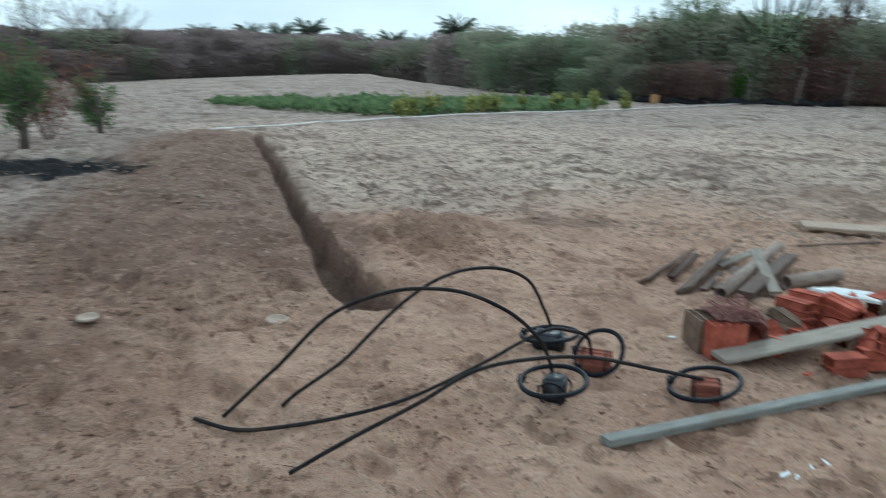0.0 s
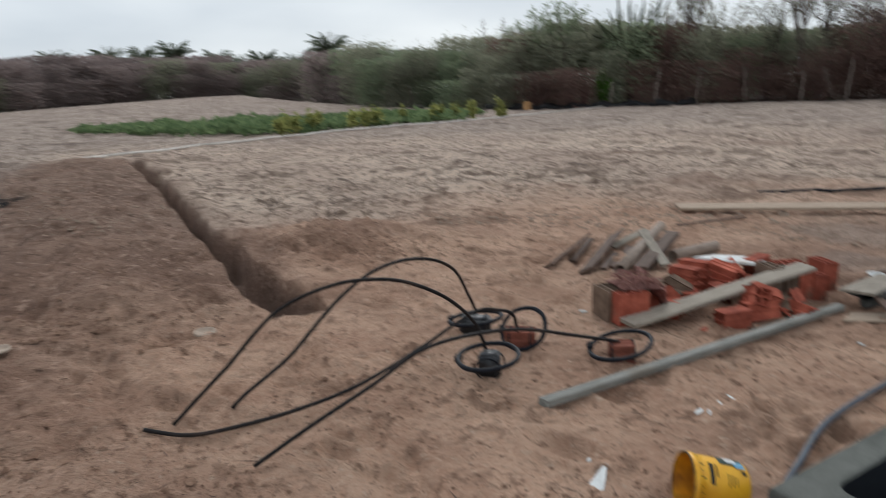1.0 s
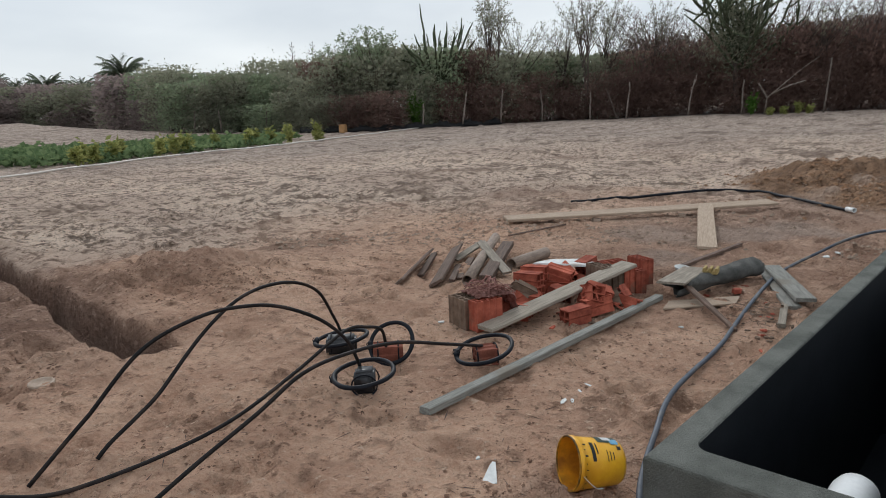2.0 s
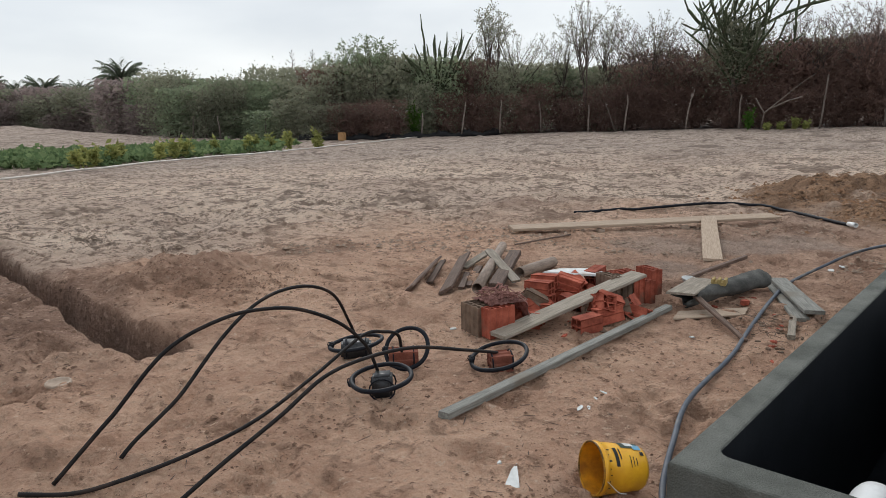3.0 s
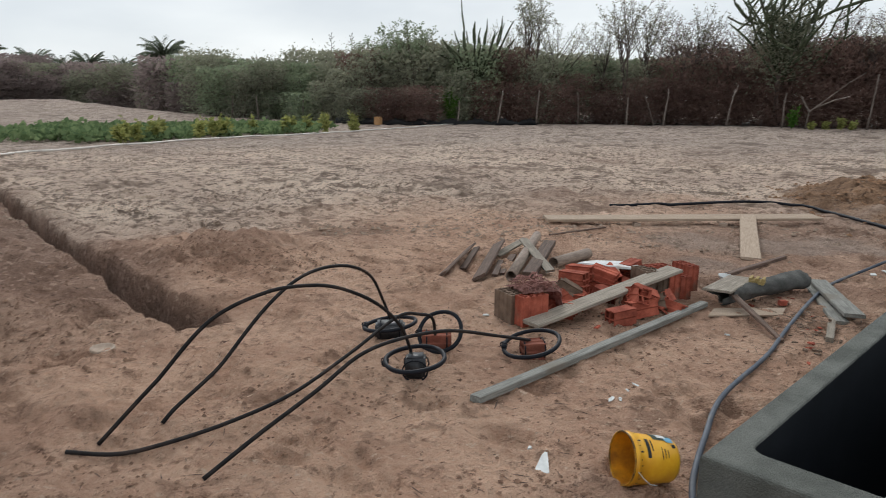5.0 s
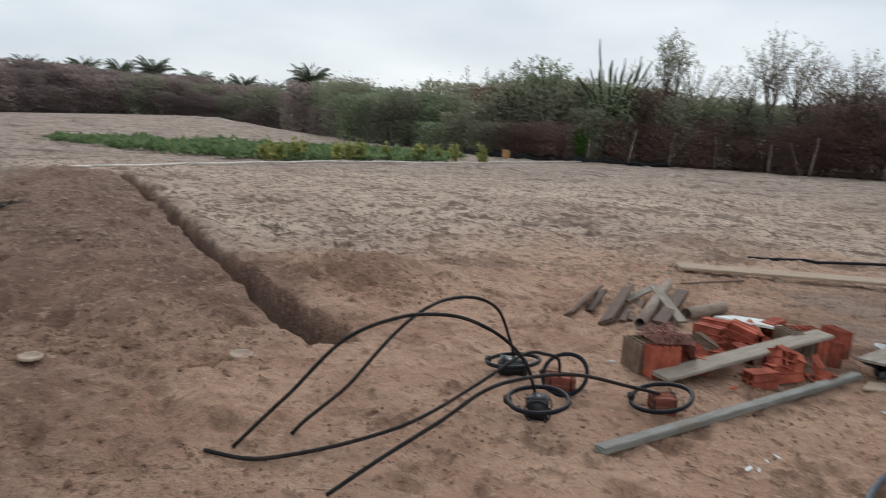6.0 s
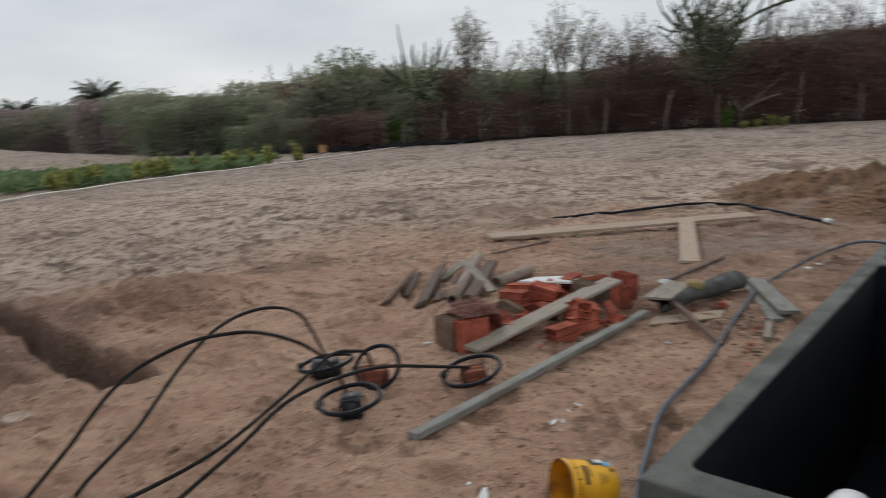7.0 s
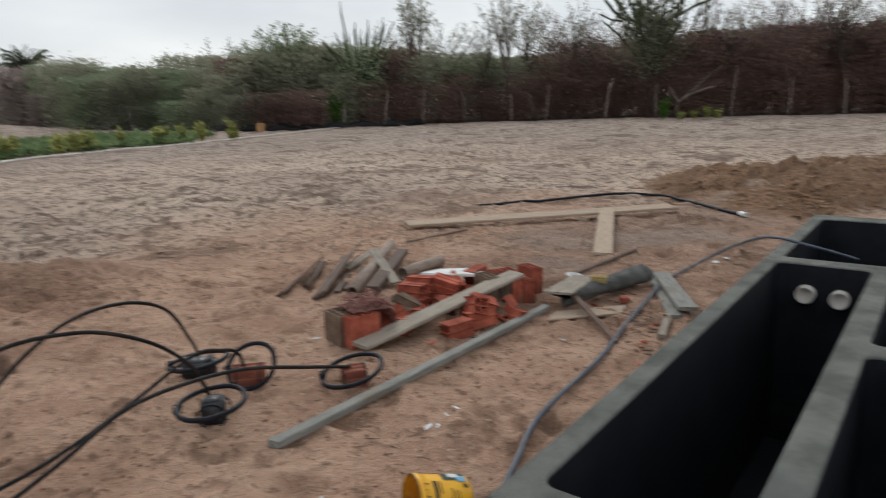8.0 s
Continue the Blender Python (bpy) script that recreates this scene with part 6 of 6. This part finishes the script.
for az, d, h, lean, fork in [(47.75, 40.6, 2.05, 0.28, False), (44.6, 41.6, 2.1, 0.12, False), (41.2, 42.8, 2.0, -0.1, False), (34.6, 42.3, 2.2, 0.18, False), (30.0, 43.3, 2.2, 0.3, True), (20.7, 42, 2.9, 0.18, False), (37.4, 42.6, 1.7, 0.0, False),
                             (26.2, 42.2, 2.0, 0.08, False), (16.8, 42.6, 2.0, 0.1, False), (13.2, 43.5, 2.0, -0.1, False), (51.0, 40.3, 1.5, 0.1, False), (63.6, 44.2, 1.6, 0.1, False), (67.0, 46.4, 1.5, -0.1, False), (69.0, 47.0, 1.5, 0.1, False)]:
    stake(az, d, h, lean, fork)


def dead_branch(az, d, pts, r, label):
    x, y = polar(az, d)
    side = Vector((math.sin(radians(az)), -math.cos(radians(az)), 0))
    bm = bmesh.new()
    for line in pts:
        sweep(bm, [side * s + Vector((0, 0, z)) for s, z in line], [r * (1 - 0.2 * i) for i in range(len(line))], 6)
    ob = part("dead_branch", bm, BARK_PALE, None, "", True)
    ob.matrix_world = Matrix.Translation((x, y, sink(x, y)))
    tagged(ob, label, "branch")


dead_branch(24.6, 41.6, [[(0, 0.0), (0.1, 0.9), (0.9, 1.6), (1.8, 2.4), (2.5, 2.9)], [(0.35, 1.1), (1.2, 1.5), (1.9, 1.7)], [(0.1, 0.9), (-0.2, 1.4), (-0.35, 1.7)]], 0.05, "bleached fallen branch leaning on the scrub")
dead_branch(53.6, 40.2, [[(0.6, 0.1), (-0.1, 0.7), (-0.8, 1.4)], [(0.3, 0.1), (0.5, 0.9), (0.3, 1.5)]], 0.035, "dead leaning branch by the fence")
dead_branch(35.3, 42.2, [[(0, 0), (-0.3, 0.9), (-0.6, 1.7)]], 0.035, "thin dead branch by the fence")


def weed(name, az, d, h, n, mat, label, seed, category="weed", leaf=0.16):
    """A leafy upright weed: a few stalks with broad leaves."""
    nr = np.random.RandomState(seed)
    x, y = polar(az, d)
    ob = thing(name, Matrix.Translation((x, y, sink(x, y))), label, category)
    bm = bmesh.new()
    cs = []
    for k in range(n):
        a = nr.uniform(0, 6.28)
        tip = np.array([math.cos(a) * h * 0.3 * nr.rand(), math.sin(a) * h * 0.3 * nr.rand(), h * nr.uniform(0.6, 1.0)])
        sweep(bm, [(0, 0, 0), tuple(tip * 0.55 + nr.normal(size=3) * 0.03), tuple(tip)], [0.014, 0.011, 0.006], 5)
        for t in np.linspace(0.25, 1.0, 9):
            for _ in range(3):
                cs.append(tip * t + nr.normal(size=3) * 0.05)
    part("stalk", bm, mat, ob)
    v, f = leaves_mesh(np.array(cs), leaf, nr, 0.3, 0.5)
    tagged(raw_part("foliage", v.tolist(), f, mat, ob), kind="stuff")
    return ob


weed("weed", 25.5, 41.2, 1.25, 9, LEAF_BRIGHT, "fresh green weed at the foot of the scrub", 1)
weed("weed", 22.3, 41.2, 0.6, 8, LEAF_YELLOW, "yellow-green low weed at the foot of the scrub", 2)
weed("weed", 51.6, 40.8, 2.0, 14, LEAF_BRIGHT, "green leafy bush by the fence", 3, "bush", 0.2)
weed("dry_bush", 53.0, 40.0, 1.4, 16, LEAF_DRY, "dry reddish bush by the fence", 4, "bush", 0.14)
for k, az in enumerate((24.2, 23.3, 21.6)):
    weed("weed", az, 41.3, 0.35, 6, LEAF_YELLOW, "low straggling yellow-green weed", 30 + k)


# ---- black sheet and clay block along the fence ----
def build_sheet():
    bm = bmesh.new()
    rows = []
    for i in range(121):
        t = i / 120
        az = 61.0 - 16.5 * t
        x, y = polar(az, float(np.interp(az, AZ, DIST)) - 0.9 + 0.3 * math.sin(t * 20))
        h = 0.30 + 0.10 * math.sin(t * 47) + 0.08 * noise.noise((t * 60, 0, 0))
        row = []
        for j in range(5):
            q = j / 4
            xx, yy = polar(az, float(np.interp(az, AZ, DIST)) - 0.9 + 0.3 * math.sin(t * 20) + 0.5 * q)
            row.append(bm.verts.new((xx, yy, sink(xx, yy) - 0.02 + h * math.sin(q * 2.6) * (1 + 0.3 * noise.noise((t * 90, q * 3, 2))))))
        rows.append(row)
    for p, q in zip(rows, rows[1:]):
        for j in range(4):
            bm.faces.new((p[j], q[j], q[j + 1], p[j + 1]))
    bmesh.ops.solidify(bm, geom=bm.faces[:], thickness=0.01)
    tagged(part("plastic_sheet", bm, SHEET, None, "", True), "crumpled black plastic sheet along the fence foot", "plastic sheet")


build_sheet()
x, y = polar(57.55, 39.3)
bm = bmesh.new()
bmesh.ops.create_cube(bm, size=1)
bmesh.ops.scale(bm, vec=(0.40, 0.36, 0.46), verts=bm.verts)
bmesh.ops.bevel(bm, geom=bm.edges[:], offset=0.035, segments=2, affect="EDGES")
ob = part("clay_block", bm, OCHRE)
ob.matrix_world = Matrix.Translation((x, y, sink(x, y) + 0.22)) @ Matrix.Rotation(radians(35), 4, "Z")
tagged(ob, "ochre clay block standing by the fence", "block")


# ---- vegetable bed ----
def inside(poly, x, y):
    hit = False
    for (ax, ay), (bx, by) in zip(poly, poly[1:] + poly[:1]):
        if (ay > y) != (by > y) and x < ax + (y - ay) / (by - ay) * (bx - ax):
            hit = not hit
    return hit


BED = [(-2.2, 33.0), (-0.2, 28.5), (1.6, 25.5), (4.2, 22.9), (8.0, 24.6), (12.4, 25.6), (15.5, 29.5), (14.5, 33.5), (9, 34.5), (3, 35)]


def build_bed():
    nr = np.random.RandomState(5)
    cs, ys = [], []
    while len(cs) < 640:
        x, y = nr.uniform(-2.5, 16), nr.uniform(22.5, 35)
        if inside(BED, x, y) and vnoise(x, y, 1.6, 3) > -0.62:
            cs.append((x, y))
    pts = []
    for x, y in cs:
        h = 0.16 + 0.20 * nr.rand() + 0.12 * float(vnoise(x, y, 2.2, 4))
        for _ in range(24):
            a, r = nr.uniform(0, 6.28), 0.42 * math.sqrt(nr.rand())
            pts.append((x + r * math.cos(a), y + r * math.sin(a), sink(x, y) + max(0.04, h * (1 - (r / 0.55) ** 2) * nr.uniform(0.45, 1.1))))
    v, f = leaves_mesh(np.array(pts), 0.20, nr, 0.25, 0.85)
    ob = raw_part("vine_bed", v.tolist(), f, LEAF_CROP)
    tagged(ob, "bed of low broad-leaved green vines", "vegetable bed", "", "stuff")


build_bed()
for k, (px, py, h) in enumerate([(4.6, 23.0, 0.8), (5.2, 23.4, 0.95), (5.8, 23.9, 0.85), (4.9, 23.9, 0.9), (8.2, 24.9, 1.0), (8.7, 25.1, 1.15), (7.5, 24.4, 0.9), (11.4, 25.6, 1.0), (12.0, 26.2, 0.9), (12.8, 26.5, 0.95), (13.4, 26.0, 1.05), (14.9, 26.3, 1.15), (10.5, 26.6, 0.8), (6.4, 25.0, 0.8), (15.3, 26.9, 0.6)]):
    d, az = math.hypot(px - EYE_XY[0], py - EYE_XY[1]), math.degrees(math.atan2(py - EYE_XY[1], px - EYE_XY[0]))
    weed("okra_plant", az, d, h * 0.72, 4, LEAF_YELLOW, "tall yellowing leafy plant in the vegetable bed", 50 + k, "crop plant", 0.2)


# ---- young trees and bare bush by the burnt patch ----
def young_tree(x, y, h, crown, label, seed):
    nr = np.random.RandomState(seed)
    ob = thing("young_tree", Matrix.Translation((x, y, gz(x, y) - 0.03)), label, "tree")
    part("trunk", tube_bm([(0, 0, 0), (0.03, 0.02, h * 0.2), (-0.02, 0.0, h * 0.4), (0.02, 0.01, h * 0.62)], [0.075, 0.06, 0.05, 0.03], 8), BARK, ob, "", True)
    bm, cs = bmesh.new(), []
    for k in range(16):
        a = nr.uniform(0, 6.28)
        p0 = np.array([0, 0, h * nr.uniform(0.1, 0.5)])
        p1 = np.array([math.cos(a) * crown * nr.uniform(0.4, 1), math.sin(a) * crown * nr.uniform(0.4, 1), h * nr.uniform(0.2, 1.0) * nr.uniform(0.8, 1.1)])
        mid = (p0 + p1) / 2 + nr.normal(size=3) * 0.04
        sweep(bm, [p0, mid, p1], [0.025, 0.016, 0.006], 5)
        for t in (0.55, 0.75, 0.9, 1.0):
            cs += [p0 + (p1 - p0) * t + nr.normal(size=3) * crown * 0.16 for _ in range(34)]
    part("limb", bm, BARK, ob)
    v, f = leaves_mesh(np.array(cs), 0.075, nr, 0.3, 0.5)
    tagged(raw_part("crown", v.tolist(), f, LEAF_CROP, ob), kind="stuff")


young_tree(-3.55, 11.5, 1.6, 0.45, "young green tree with dense crown at the burnt patch", 1)
young_tree(-3.55, 16.9, 1.5, 0.46, "young green tree standing on pale soil", 2)
young_tree(-6.2, 14.0, 2.3, 1.1, "young bushy green tree by the earth mound", 3)
lines, tips, nrng = grow(5, 1.9, 1.1, 12, 10)
bare = thing("bare_bush", Matrix.Translation((-3.9, 14.2, gz(-3.9, 14.2))), "brown-red twiggy bush with few dry leaves", "bush")
part("trunk", stems_bm(lines), TWIG, bare)
P = np.array([t for t, _ in tips])
tv, tf = twig_ribs(np.repeat(P, 3, 0), np.repeat(P, 3, 0) + nrng.normal(size=(len(P) * 3, 3)) * 0.13, 0.003, nrng)
tagged(raw_part("branchwork", tv.tolist(), tf, TWIG, bare), kind="stuff")
v, f = leaves_mesh(np.repeat(P, 5, 0) + nrng.normal(size=(len(P) * 5, 3)) * 0.1, 0.07, nrng, 0.4, 0.4)
tagged(raw_part("crown", v.tolist(), f, LEAF_RUST, bare), kind="stuff")

# the plants that the copies were made from are not needed any more
for protos in KINDS.values():
    for proto in protos:
        for o in (*proto.children_recursive, proto):
            bpy.data.objects.remove(o)
for o in (*PALM.children_recursive, PALM):
    bpy.data.objects.remove(o)


# ---- clods and straw on the soil ----
def scatter(name, count, sizes, mat, label, category, seed, reach, flat=0.6, straw=False, within=None):
    nr = np.random.RandomState(seed)
    x, y = [], []
    while len(x) < count:
        r, a = reach[0] + (reach[1] - reach[0]) * nr.rand() ** 1.2, math.radians(nr.uniform(2, 116))
        px, py = -0.5 + r * math.cos(a), -0.2 + r * math.sin(a)
        if within:
            wx, wy, ws, wt, _ = within[nr.randint(len(within))]
            px, py = wx + nr.normal() * ws * 0.75, wy + nr.normal() * wt * 0.75
        if not in_tank(px, py, -0.05) and float(vnoise(px, py, 0.55, 6)) > nr.uniform(-0.5, 0.9):
            x.append(px)
            y.append(py)
    x, y = np.array(x), np.array(y)
    z = height(x, y)
    octa = np.array([(1, 0, 0), (-1, 0, 0), (0, 1, 0), (0, -1, 0), (0, 0, 1), (0, 0, -1)], float)
    faces = np.array([(0, 2, 4), (2, 1, 4), (1, 3, 4), (3, 0, 4), (2, 0, 5), (1, 2, 5), (3, 1, 5), (0, 3, 5)])
    faces = faces[:4]
    s = sizes[0] + (sizes[1] - sizes[0]) * nr.rand(count) ** 3
    V = np.repeat(octa[None], count, 0) * nr.uniform(0.6, 1.3, (count, 6, 1)) * s[:, None, None]
    if straw:
        V = V * np.array([9.0, 0.55, 0.55])
    V[:, :, 2] *= flat
    a = nr.uniform(0, 6.28, count)
    c, q = np.cos(a)[:, None], np.sin(a)[:, None]
    V = np.stack([V[:, :, 0] * c - V[:, :, 1] * q, V[:, :, 0] * q + V[:, :, 1] * c, V[:, :, 2]], -1)
    V += np.stack([x, y, z + s * 0.25], -1)[:, None, :]
    F = (np.arange(count)[:, None, None] * 6 + faces).reshape(-1, 3)
    ob = raw_part(name, V.reshape(-1, 3).tolist(), F.tolist(), mat)
    tagged(ob, label, category, "", "stuff")


scatter("soil_clods", 15000, (0.0025, 0.014), CLOD, "small clods of damp soil scattered about", "clods", 1, (0.9, 13))
scatter("straw", 2000, (0.002, 0.0062), WOOD_DARK, "thin dark straws and twigs lying on soil", "straw", 2, (1.0, 11), 0.8, True)
scatter("dry_clods", 24000, (0.008, 0.034), CLOD_DRY, "dry grey-brown clods strewn over the trodden field", "clods", 5, (6.5, 36), 0.6)
scatter("fresh_clods", 2600, (0.008, 0.045), CLOD_FRESH, "crumbling orange clods on heaps of fresh earth", "clods", 6, (1, 2), 0.7, within=LUMPS[3:9])
scatter("mound_clods", 900, (0.004, 0.017), CLOD, "crumbling brown clods on the dug-out earth beside the trench", "clods", 7, (1, 2), 0.7, within=LUMPS[0:3])
scatter("bark_litter", 420, (0.0035, 0.0075), CLAY_OLD, "reddish bark chips and straws beside the boards", "litter", 8, (1, 2), 0.8, True, within=[(3.55, 1.62, 0.40, 0.17, 0), (3.9, 1.85, 0.5, 0.2, 0)])
scatter("tilled_clods", 1800, (0.004, 0.026), CLOD, "brown clods on the tilled strip beside the trench", "clods", 9, (1, 2), 0.65, within=[(-1.3, 5.0, 1.0, 1.6, 0), (-1.6, 8.0, 0.9, 2.0, 0), (-1.0, 3.4, 0.9, 0.9, 0)])
